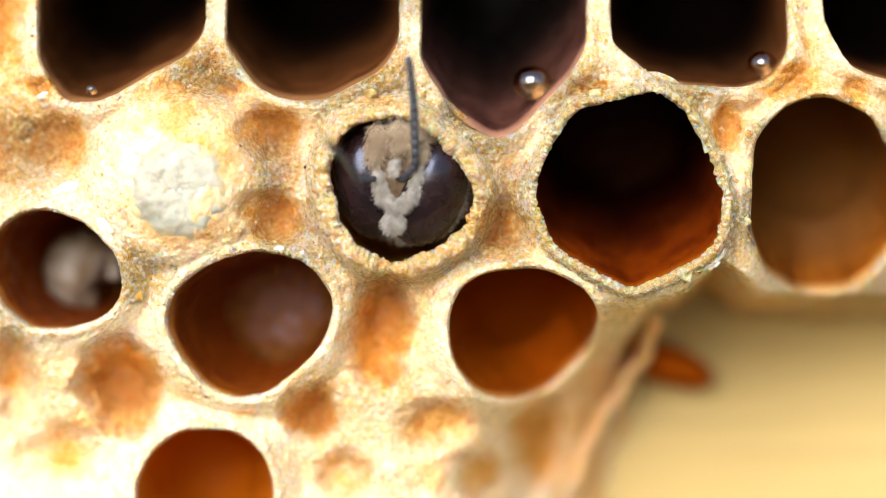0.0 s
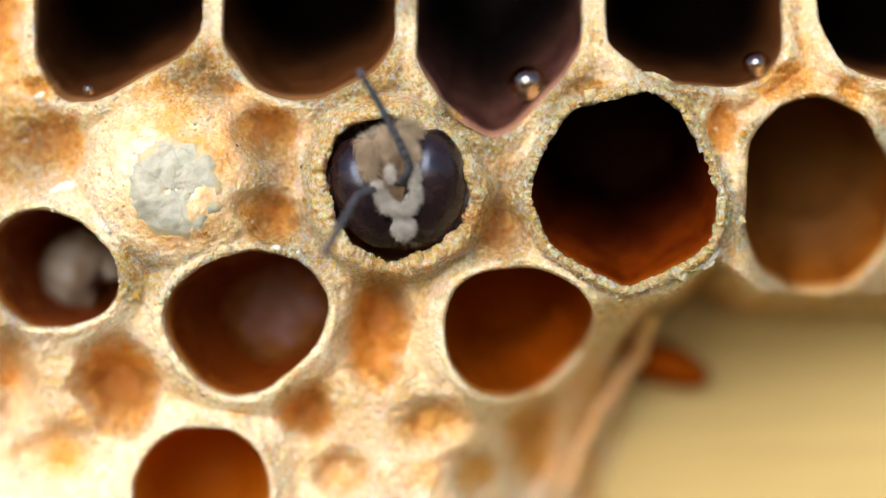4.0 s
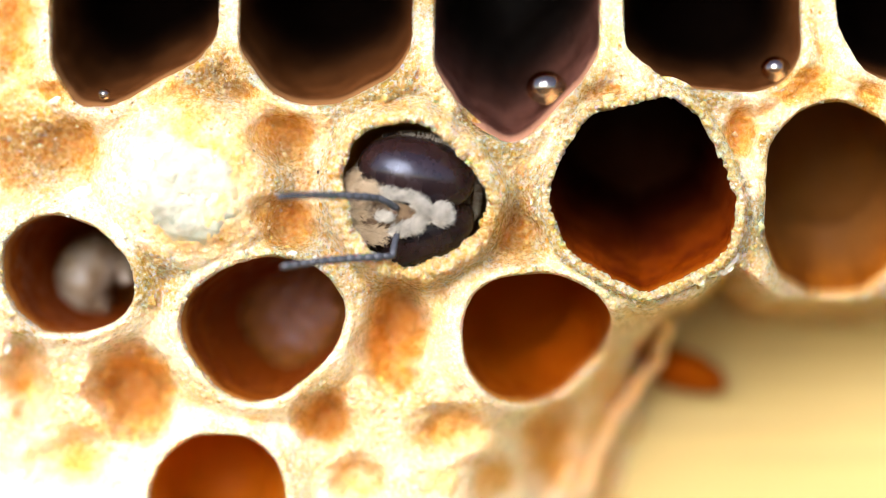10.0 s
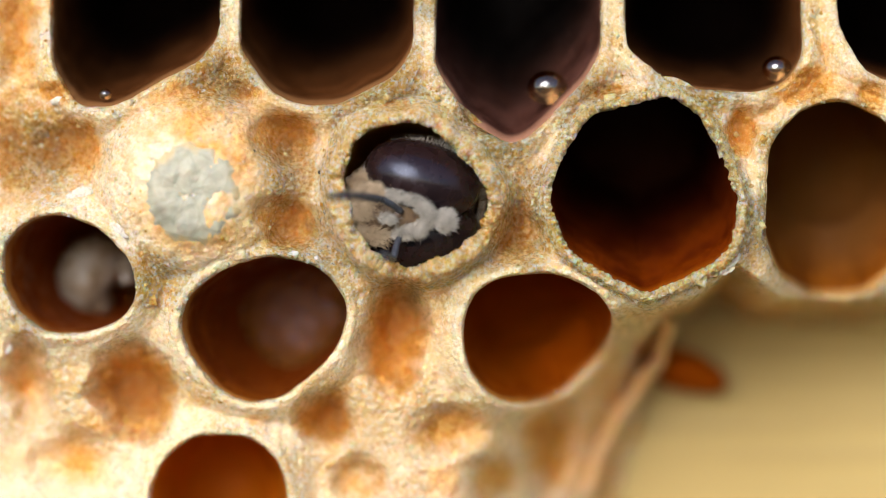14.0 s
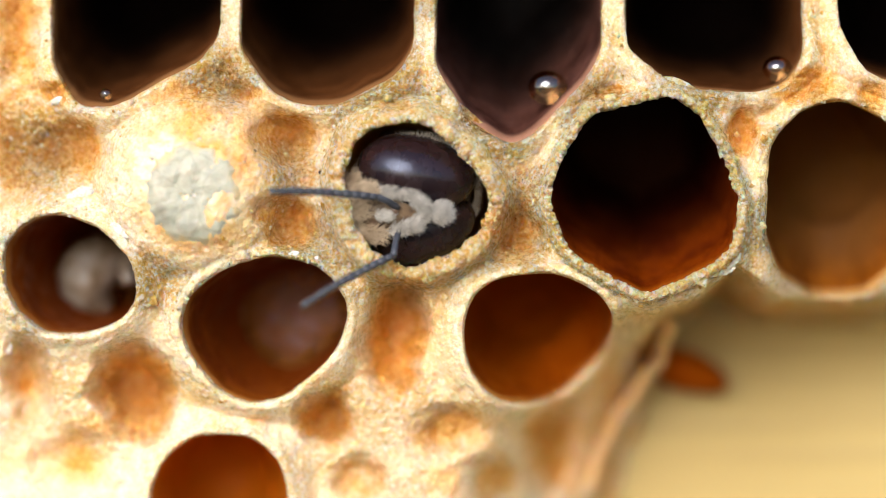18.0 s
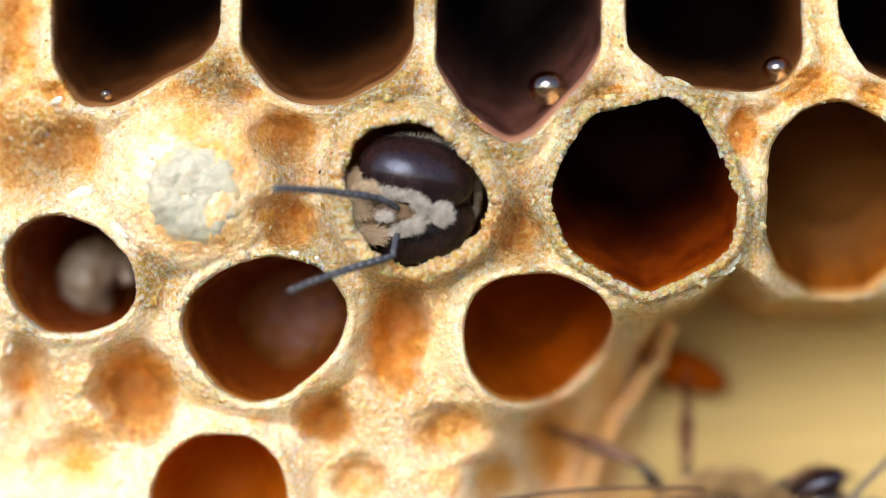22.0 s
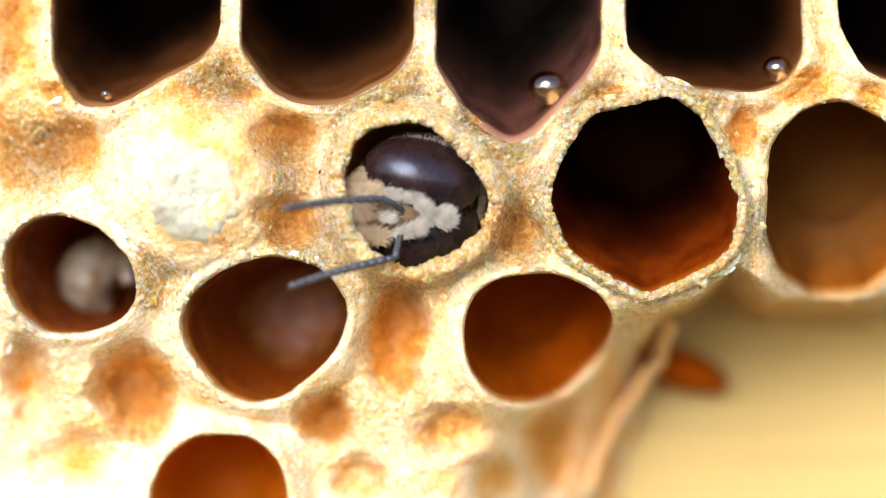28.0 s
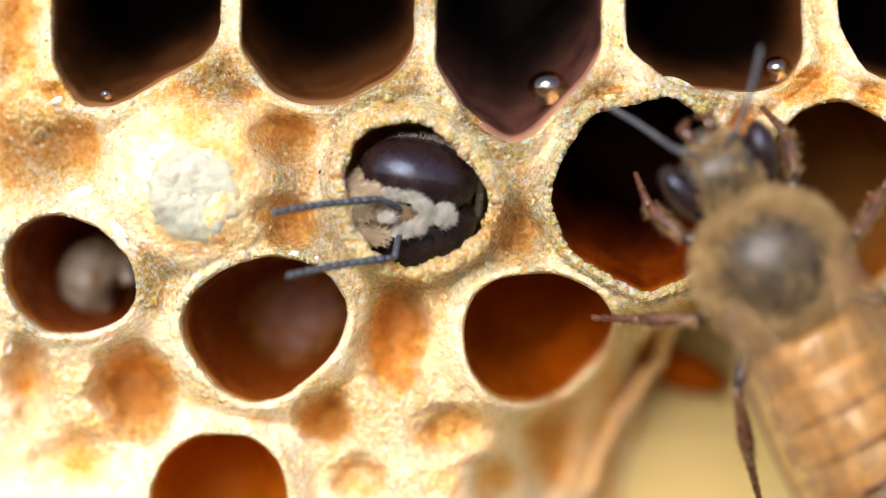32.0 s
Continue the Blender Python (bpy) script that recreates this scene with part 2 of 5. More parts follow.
SPECK = make_chitin("dark_speck", (0.02, 0.012, 0.008), (0.06, 0.03, 0.015), 0.6)
# sky blue painted into the gloss of the larva
LARVA_SKY_TINT = (0.7, 0.8, 1.0, 1)
VEIN = make_chitin("wing_vein", (0.06, 0.026, 0.012), (0.13, 0.06, 0.026), 0.4)
LARVA = make_chitin("larva_skin", (0.24, 0.17, 0.10), (0.50, 0.45, 0.38), 0.12, 1.1, 0.15, 1.0)

LARVA.node_tree.nodes["Principled BSDF"].inputs["Specular Tint"].default_value = LARVA_SKY_TINT


def make_clear(name, colour, ior, rough, weight):
    m, nt, p = material(name, rough)
    p.inputs["Base Color"].default_value = (*colour, 1)
    p.inputs["IOR"].default_value = ior
    p.inputs["Transmission Weight"].default_value = weight
    return m, nt, p


NECTAR, _, nectar_skin = make_clear("nectar", (0.40, 0.20, 0.07), 1.40, 0.02, 1.0)
nectar_skin.inputs["Coat Weight"].default_value, nectar_skin.inputs["Coat IOR"].default_value = 1.0, 1.9
nectar_skin.inputs["Coat Roughness"].default_value = 0.04


def make_wing():
    """A thin smoky membrane that lets most of the light straight through."""
    m, nt, p = material("wing_membrane", 0.25)
    nt.links.new(ramp(nt, noise_node(nt, 1.2, 3), (0.40, (0.30, 0.16, 0.05)), (0.6, (0.52, 0.32, 0.13))), p.inputs["Base Color"])
    bump(nt, p, noise_node(nt, 2.5, 3, 0.5, (1, 1, 0.35)), 0.05, 0.6)
    clear, mx = nt.nodes.new("ShaderNodeBsdfTransparent"), nt.nodes.new("ShaderNodeMixShader")
    clear.inputs["Color"].default_value = (0.95, 0.88, 0.78, 1)
    mx.inputs[0].default_value = 0.86
    nt.links.new(p.outputs[0], mx.inputs[1])
    nt.links.new(clear.outputs[0], mx.inputs[2])
    nt.links.new(mx.outputs[0], nt.nodes["Material Output"].inputs["Surface"])
    return m


WING = make_wing()


# ---- mesh helpers ----
def mesh_of(name, verts, faces, mat, tone_mixes=None, grit=None):
    me = bpy.data.meshes.new(name)
    v = np.asarray(verts, dtype=np.float64) * MM
    me.from_pydata(v.tolist() if len(v) < 20000 else v, [], faces)
    me.materials.append(mat)
    me.polygons.foreach_set("use_smooth", [True] * len(me.polygons))
    if tone_mixes is not None:
        a = me.attributes.new("tone_mix", "FLOAT", "POINT")
        a.data.foreach_set("value", np.asarray(tone_mixes, dtype=np.float32))
        a = me.attributes.new("grit", "FLOAT", "POINT")
        a.data.foreach_set("value", np.full(len(v), 0.6, dtype=np.float32) if grit is None else np.asarray(grit, dtype=np.float32))
    me.update()
    return me


def part(name, verts, faces, mat, parent=None, label="", tone_mixes=None, grit=None):
    ob = new(name, mesh_of(name, verts, faces, mat, tone_mixes, grit))
    ob.parent = parent
    if label:
        ob["label"] = label
    return ob


def thing(name, label, category, group="", at=(0, 0, 0)):
    ob = tagged(new(name), label, category, group)
    ob.matrix_basis = pose(at[0] * MM, at[1] * MM, (at[2] + LIFT) * MM)
    return ob


def joined(*pieces):
    vs, fs, n = [], [], 0
    for v, f in pieces:
        vs.append(np.asarray(v, dtype=float))
        fs += [tuple(i + n for i in q) for q in f]
        n += len(v)
    return np.concatenate(vs), fs


def lattice(ix, iy, iz, seed):
    h = (ix.astype(np.int64) * 374761393 + iy.astype(np.int64) * 668265263 + iz.astype(np.int64) * 2147483647 + seed * 1274126177) & 0xFFFFFFFF
    h = ((h ^ (h >> 13)) * 1103515245) & 0xFFFFFFFF
    h = ((h ^ (h >> 16)) * 2654435761) & 0xFFFFFFFF
    return (h ^ (h >> 15)) / 4294967295.0 * 2 - 1


def rough(x, y, z, freq, octaves=3, seed=0):
    """Smooth value noise from -1 to 1 over arrays, freq in waves per millimetre."""
    total, amp, norm = 0.0, 1.0, 0.0
    for o in range(octaves):
        px, py, pz = x * freq + 31.7 * o, y * freq + 11.3 * o, z * freq + 5.9 * o
        ix, iy, iz = np.floor(px), np.floor(py), np.floor(pz)
        fx, fy, fz = px - ix, py - iy, pz - iz
        fx, fy, fz = (f * f * (3 - 2 * f) for f in (fx, fy, fz))
        value = 0.0
        for a in (0, 1):
            for b in (0, 1):
                for c in (0, 1):
                    w = (fx if a else 1 - fx) * (fy if b else 1 - fy) * (fz if c else 1 - fz)
                    value = value + w * lattice(ix + a, iy + b, iz + c, seed + o)
        total, norm = total + amp * value, norm + amp
        amp, freq = amp * 0.55, freq * 2.1
    return total / norm


def beads(x, y, z, freq, seed=0):
    """Rounded grains packed together: 1 at a grain's middle, 0 between the grains."""
    px, py, pz = x * freq, y * freq, z * freq
    ix, iy, iz = np.floor(px), np.floor(py), np.floor(pz)
    best = np.full(px.shape, 9.0)
    for a in (-1, 0, 1):
        for b in (-1, 0, 1):
            for c in (-1, 0, 1):
                cx, cy, cz = ix + a, iy + b, iz + c
                dx = cx + 0.5 + 0.4 * lattice(cx, cy, cz, seed) - px
                dy = cy + 0.5 + 0.4 * lattice(cx, cy, cz, seed + 1) - py
                dz = cz + 0.5 + 0.4 * lattice(cx, cy, cz, seed + 2) - pz
                best = np.minimum(best, dx * dx + dy * dy + dz * dz)
    return np.clip(1 - best / 0.6, 0, 1)


def smooth(a, b, x):
    k = np.clip((x - a) / (b - a), 0, 1)
    return k * k * (3 - 2 * k)


def ellipsoid(c, r, turn=(0, 0, 0), u=28, v=18, lumps=0.0, power=1.0):
    th = np.linspace(0, 2 * np.pi, u, endpoint=False)
    ph = np.linspace(0, np.pi, v + 1)[1:-1]
    d = [(0, 0, 1)] + [(math.sin(p) * math.cos(t), math.sin(p) * math.sin(t), math.cos(p)) for p in ph for t in th] + [(0, 0, -1)]
    d = np.array(d)
    if lumps:
        d = d * (1 + lumps * rough(d[:, 0], d[:, 1], d[:, 2], 2.1, 3, 5))[:, None]
    m = np.array(Euler([radians(a) for a in turn]).to_matrix())
    vs = (d * np.array(r)) @ m.T + np.array(c)
    fs = [(0, 1 + i, 1 + (i + 1) % u) for i in range(u)]
    for j in range(v - 2):
        a, b = 1 + j * u, 1 + (j + 1) * u
        fs += [(a + i, b + i, b + (i + 1) % u, a + (i + 1) % u) for i in range(u)]
    last, a = len(vs) - 1, 1 + (v - 2) * u
    fs += [(last, a + (i + 1) % u, a + i) for i in range(u)]
    return vs, fs


def tube(pts, radii, n=10):
    """A round tapering limb along the points, closed at both ends."""
    pts = [Vector(p) for p in pts]
    vs, fs = [], []
    side = None
    for i, p in enumerate(pts):
        way = (pts[min(i + 1, len(pts) - 1)] - pts[max(i - 1, 0)]).normalized()
        if side is None:
            side = way.orthogonal().normalized()
        side = (side - way * side.dot(way)).normalized()
        up = way.cross(side)
        for k in range(n):
            a = 2 * math.pi * k / n
            vs.append(p + (side * math.cos(a) + up * math.sin(a)) * radii[i])
    for i in range(len(pts) - 1):
        a, b = i * n, (i + 1) * n
        fs += [(a + k, a + (k + 1) % n, b + (k + 1) % n, b + k) for k in range(n)]
    vs += [pts[0], pts[-1]]
    c0, c1, e = len(vs) - 2, len(vs) - 1, (len(pts) - 1) * n
    fs += [(c0, (k + 1) % n, k) for k in range(n)] + [(c1, e + k, e + (k + 1) % n) for k in range(n)]
    return np.array([tuple(v) for v in vs]), fs


def hair_coat(roots, ways, length, width, rng, bend=0.35):
    """Fine tapering hairs, each a bent three-sided spike."""
    vs, fs = [], []
    for p, w in zip(roots, ways):
        w = Vector(w).normalized()
        w = (w + Vector((rng.uniform(-1, 1), rng.uniform(-1, 1), rng.uniform(-1, 1))) * bend).normalized()
        s = w.orthogonal().normalized()
        u = w.cross(s)
        ln = length * rng.uniform(0.6, 1.15)
        p = Vector(p)
        mid = p + w * ln * 0.55
        tip = p + (w + Vector((rng.uniform(-1, 1), rng.uniform(-1, 1), rng.uniform(-1, 1))) * bend).normalized() * ln
        n = len(vs)
        for q, r in ((p, width), (mid, width * 0.7)):
            for a in (0, 2.09, 4.19):
                vs.append(tuple(q + (s * math.cos(a) + u * math.sin(a)) * r))
        vs.append(tuple(tip))
        for k in range(3):
            j = (k + 1) % 3
            fs += [(n + k, n + j, n + 3 + j, n + 3 + k), (n + 3 + k, n + 3 + j, n + 6)]
    return np.array(vs), fs


def coat_on(c, r, keep, count, rng, turn=(0, 0, 0)):
    """Roots and ways over an ellipsoid where keep(direction) holds."""
    m = np.array(Euler([radians(a) for a in turn]).to_matrix())
    roots, ways = [], []
    while len(roots) < count:
        d = Vector((rng.gauss(0, 1), rng.gauss(0, 1), rng.gauss(0, 1))).normalized()
        if keep(d):
            roots.append(np.array(d * 0.98) * np.array(r) @ m.T + np.array(c))
            ways.append(np.array(d) / np.array(r) @ m.T)
    return roots, ways


# ---- setting: ground and hive board ----
def build_setting():
    n, far = 24, 400000.0
    xs = np.sign(np.linspace(-1, 1, n)) * np.abs(np.linspace(-1, 1, n)) ** 5 * far
    vs = [(x, y, 0.0) for y in xs for x in xs]
    fs = [(j * n + i, j * n + i + 1, (j + 1) * n + i + 1, (j + 1) * n + i) for j in range(n - 1) for i in range(n - 1)]
    # added out of view, for bounced light and reflections
    ground = part("ground", vs, fs, GROUND)
    tagged(ground, "unseen ground added under the hive board for bounced light", "ground", kind="structure")
    w, h, t = 300.0, 480.0, 22.0
    vs, fs = [], []
    for x, z, e in ((w, h, 0.0), (w - 1.5, h - 1.5, -1.5)):
        vs += [(-x, BOARD + (1.5 + e), 0 if e == 0 else 1.5), (x, BOARD + (1.5 + e), 0 if e == 0 else 1.5), (x, BOARD + (1.5 + e), z), (-x, BOARD + (1.5 + e), z)]
    vs += [(-w, BOARD + t, 0), (w, BOARD + t, 0), (w, BOARD + t, h), (-w, BOARD + t, h)]
    fs = [(4, 5, 6, 7), (11, 10, 9, 8)]
    for a, b in ((4, 0), (0, 8)):
        fs += [(a + k, b + k, b + (k + 1) % 4, a + (k + 1) % 4) for k in range(4)]
    board = part("hive_board", vs, fs, WOOD)
    for p in board.data.polygons:
        p.use_smooth = False
    tagged(board, "pale yellow wooden hive board standing behind the comb", "board", kind="structure")


# ---- honeycomb ----
def from_view(px, py, y):
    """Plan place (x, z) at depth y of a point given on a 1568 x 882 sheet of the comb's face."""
    k = (1 + y / REACH) / 52.27
    return (px - 784) * k, (441 - py) * k


class Cell:
    """One cell: the corners of its mouth on the face sheet and their depth, how far the corners are rounded (degrees)
    and how ragged the rim is, its depth, and how its deep end leans sideways and up for each millimetre of depth.
    fade: the share of the depth over which the pale mouth turns into the lining, painting how light falls off."""

    def __init__(self, corners, at=0.6, round_off=7.0, ragged=0.02, depth=11.0, lean=(0, 0), lining=None, lip=0.2, rise=0.06, seed=0, wax=None, brown=0.5, floor=None, fade=0.12):
        pts = np.array([from_view(px, py, at) for px, py in corners])
        self.x, self.z = (pts.max(0) + pts.min(0)) / 2
        self.ragged, self.depth = ragged, depth
        self.lean, self.lining, self.lip, self.rise, self.seed, self.wax, self.brown, self.floor, self.fade = lean, lining, lip, rise, seed, wax, brown, floor, fade
        n = 720
        th = np.linspace(-np.pi, np.pi, n, endpoint=False)
        table = np.full(n, 1e9)
        a = pts - np.array((self.x, self.z))
        for p, q in zip(a, np.roll(a, -1, 0)):
            ex, ez = q - p
            det = np.cos(th) * -ez + np.sin(th) * ex
            det = np.where(np.abs(det) < 1e-9, 1e-9, det)
            r = (p[0] * -ez + p[1] * ex) / det
            k = (np.cos(th) * p[1] - np.sin(th) * p[0]) / det
            table = np.where((r > 0) & (k >= -1e-6) & (k <= 1 + 1e-6), np.minimum(table, r), table)
        w = np.exp(-0.5 * (np.arange(-80, 81) / 2 / round_off) ** 2)
        self.table = np.convolve(np.concatenate([table[-80:], table, table[:80]]), w / w.sum(), "valid")
        self.table = np.append(self.table, self.table[0])

    def even(self, th):
        k = (np.mod(th + np.pi, 2 * np.pi)) / (2 * np.pi) * 720
        return np.interp(k, np.arange(721), self.table)

    def radius(self, th):
        c, s = np.cos(th), np.sin(th)
        wave = 0.6 * rough(c * 1.0, s * 1.0, c * 0, 1.1, 2, self.seed) + 0.4 * rough(c * 2.4, s * 2.4, c * 0, 2.2, 3, self.seed + 7)
        return self.even(th) * (1 + self.ragged * wave)

    def outside(self, x, z):
        dx, dz = x - self.x, z - self.z
        return np.hypot(dx, dz) - self.radius(np.arctan2(dz, dx))

    def about(self, x, z):
        """A quick distance from the mouth's even outline."""
        dx, dz = x - self.x, z - self.z
        return np.hypot(dx, dz) - self.even(np.arctan2(dz, dx))


CELLS = {}
CELLS["t0"] = Cell([(-330, -120), (-330, 110), (-180, 185), (-20, 105), (-12, -120), (-170, -210)], 1.0, 5, 0.02, 8.8, (0.0, 0.16), DARK_SHADED, 0.16, 0.0, 6, fade=0.15)
CELLS["t1"] = Cell([(84, -120), (92, 115), (140, 192), (205, 192), (355, 112), (390, 70), (394, -120), (240, -210)], 1.0, 4, 0.02, 8.8, (0.03, 0.20), DARK_SHADED, 0.15, 0.0, 1, brown=0.4, fade=0.15)
CELLS["t2"] = Cell([(424, -120), (426, 90), (480, 165), (535, 192), (600, 190), (705, 138), (735, 85), (738, -120), (580, -210)], 1.0, 4, 0.02, 8.8, (0.0, 0.20), DARK_SHADED, 0.15, 0.0, 2, brown=0.4, fade=0.15)
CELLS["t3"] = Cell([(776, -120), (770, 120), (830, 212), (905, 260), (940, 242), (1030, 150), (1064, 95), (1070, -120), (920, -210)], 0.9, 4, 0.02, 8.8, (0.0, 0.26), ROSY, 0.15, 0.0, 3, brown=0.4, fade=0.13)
CELLS["t4"] = Cell([(1104, -120), (1107, 85), (1180, 146), (1240, 163), (1335, 168), (1390, 146), (1420, 100), (1424, -120), (1260, -210)], 0.9, 4, 0.02, 8.8, (0.0, 0.10), DARK_SHADED, 0.16, 0.0, 4, brown=0.4, fade=0.12)
CELLS["t5"] = Cell([(1478, -120), (1484, 50), (1525, 128), (1585, 155), (1660, 155), (1770, 60), (1770, -120), (1620, -210)], 1.0, 5, 0.02, 8.8, (0.0, 0.12), DARK_SHADED, 0.16, 0.0, 5, fade=0.2)
CELLS["emerging"] = Cell([(603, 310), (628, 238), (690, 212), (758, 214), (800, 252), (866, 325), (872, 370), (845, 425), (790, 460), (715, 482), (655, 448), (618, 390)], -0.2, 5, 0.035, 10.2, (0.0, 0.0), TAN, 0.60, 0.34, 11, wax=RIM_WAX, brown=0.1, fade=0.3)
CELLS["empty"] = Cell([(968, 350), (998, 270), (1048, 198), (1110, 186), (1190, 166), (1240, 205), (1290, 290), (1310, 360), (1292, 452), (1200, 505), (1145, 528), (1075, 492), (1005, 448)], -0.1, 5, 0.045, 9.2, (0.0, 0.26), AMBER, 0.26, 0.32, 12, wax=RIM_WAX, brown=0.2, floor=SHADED_FLOOR, fade=0.06)
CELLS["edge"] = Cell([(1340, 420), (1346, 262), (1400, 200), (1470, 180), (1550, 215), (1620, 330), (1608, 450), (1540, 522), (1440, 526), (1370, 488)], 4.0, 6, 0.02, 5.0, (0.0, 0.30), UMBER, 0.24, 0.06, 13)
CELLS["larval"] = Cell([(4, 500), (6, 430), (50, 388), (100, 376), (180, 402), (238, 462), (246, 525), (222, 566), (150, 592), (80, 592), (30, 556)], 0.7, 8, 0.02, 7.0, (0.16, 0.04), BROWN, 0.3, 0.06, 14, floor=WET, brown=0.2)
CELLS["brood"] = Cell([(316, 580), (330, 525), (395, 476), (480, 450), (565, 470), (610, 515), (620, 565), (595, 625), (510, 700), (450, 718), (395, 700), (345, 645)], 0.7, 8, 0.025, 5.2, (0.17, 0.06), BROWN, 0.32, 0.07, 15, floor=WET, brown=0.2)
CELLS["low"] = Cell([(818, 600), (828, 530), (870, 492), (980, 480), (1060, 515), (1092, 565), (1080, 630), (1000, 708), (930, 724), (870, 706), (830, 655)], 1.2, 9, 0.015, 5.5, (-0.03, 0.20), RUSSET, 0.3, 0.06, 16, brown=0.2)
CELLS["bottom"] = Cell([(264, 870), (290, 812), (345, 768), (440, 768), (492, 805), (512, 870), (505, 940), (450, 1000), (340, 1000), (275, 940)], 2.0, 9, 0.015, 5, (0.0, 0.12), HONEY, 0.3, 0.06, 17, brown=0.2)
CELLS["under"] = Cell([(-60, 1010), (-20, 920), (100, 905), (180, 960), (180, 1060), (80, 1120), (-20, 1100)], 2.5, 8, 0.02, 9, (0.0, 0.1), AMBER, 0.24, 0.05, 18)
CELLS["lowest"] = Cell([(650, 1070), (690, 970), (790, 955), (870, 1010), (870, 1110), (780, 1170), (680, 1150)], 2.5, 8, 0.02, 9, (0.0, 0.1), AMBER, 0.24, 0.05, 19)

# shallow hollows between the cells: x, z, half width, half height, depth, brownness
HOLLOWS = [
    (-5.28, 3.85, 1.26, 1.19, 1.1, 0.9),
    (-5.20, 1.07, 1.38, 1.07, 1.1, 1.0),
    (-12.90, 3.50, 1.61, 1.19, 0.9, 1.0),
    (-14.81, 3.85, 0.96, 1.91, 0.6, 0.95),
    (-10.60, -4.86, 1.68, 2.07, 1.7, 1.0),
    (-1.47, -2.85, 1.34, 2.14, 1.5, 0.9),
    (-4.06, -5.82, 1.30, 1.15, 1.1, 0.85),
    (2.32, 0.69, 1.19, 1.49, 0.8, 0.8),
    (1.84, 4.52, 1.82, 0.80, 0.9, 0.85),
    (-14.43, -4.57, 1.11, 1.82, 1.0, 0.6),
    (0.31, -6.20, 1.63, 1.05, 0.6, 0.6),
    (3.85, -6.87, 1.24, 2.39, 0.9, 0.75),
    (-2.76, -8.02, 1.15, 0.96, 0.5, 0.5),
    (10.16, 4.19, 0.69, 1.07, 0.5, 0.9),
    (12.46, 5.57, 1.63, 0.80, 0.35, 0.8),
    (14.56, 4.99, 0.77, 1.15, 0.4, 0.8),
    (8.11, -4.09, 1.49, 0.73, 2.6, 1.0),
    (-12.70, -7.44, 1.72, 1.34, 0.5, 0.45),
    (-14.62, 7.29, 0.96, 1.72, 0.4, 0.7),
    (-12.90, 5.38, 1.43, 0.50, 0.35, 1.0),
    (-1.61, 4.90, 1.15, 0.38, 0.3, 0.8),
    (5.57, 5.28, 0.96, 0.46, 0.3, 0.8),
    (-6.96, 5.28, 0.86, 0.46, 0.3, 0.7),
    (1.84, -8.02, 1.15, 1.15, 0.4, 0.5),
]
EDGE = [(21.35, -1.75), (14.85, -1.85), (11.60, -1.75), (10.35, -0.85), (9.95, -0.62), (8.75, -1.62), (7.55, -2.20), (6.75, -3.40), (5.75, -5.00), (4.75, -6.60), (4.10, -8.59), (3.30, -13.57)]


def past_edge(x, z):
    """How far a place lies outside the comb's lower right edge; negative on the comb."""
    best = np.full(x.shape, 1e9)
    for (ax, az), (bx, bz) in zip(EDGE, EDGE[1:]):
        dx, dz = bx - ax, bz - az
        k = np.clip(((x - ax) * dx + (z - az) * dz) / (dx * dx + dz * dz), 0, 1)
        best = np.minimum(best, np.hypot(x - ax - k * dx, z - az - k * dz))
    pts = EDGE + [(-60.0, -60.0), (-60.0, 60.0), (60.0, 60.0)]
    inside = np.zeros(x.shape, dtype=bool)
    for (ax, az), (bx, bz) in zip(pts, pts[1:] + pts[:1]):
        cut = (az > z) != (bz > z)
        inside ^= cut & (x < (bx - ax) * (z - az) / ((bz - az) if bz != az else 1e-9) + ax)
    return np.where(inside, -best, best)


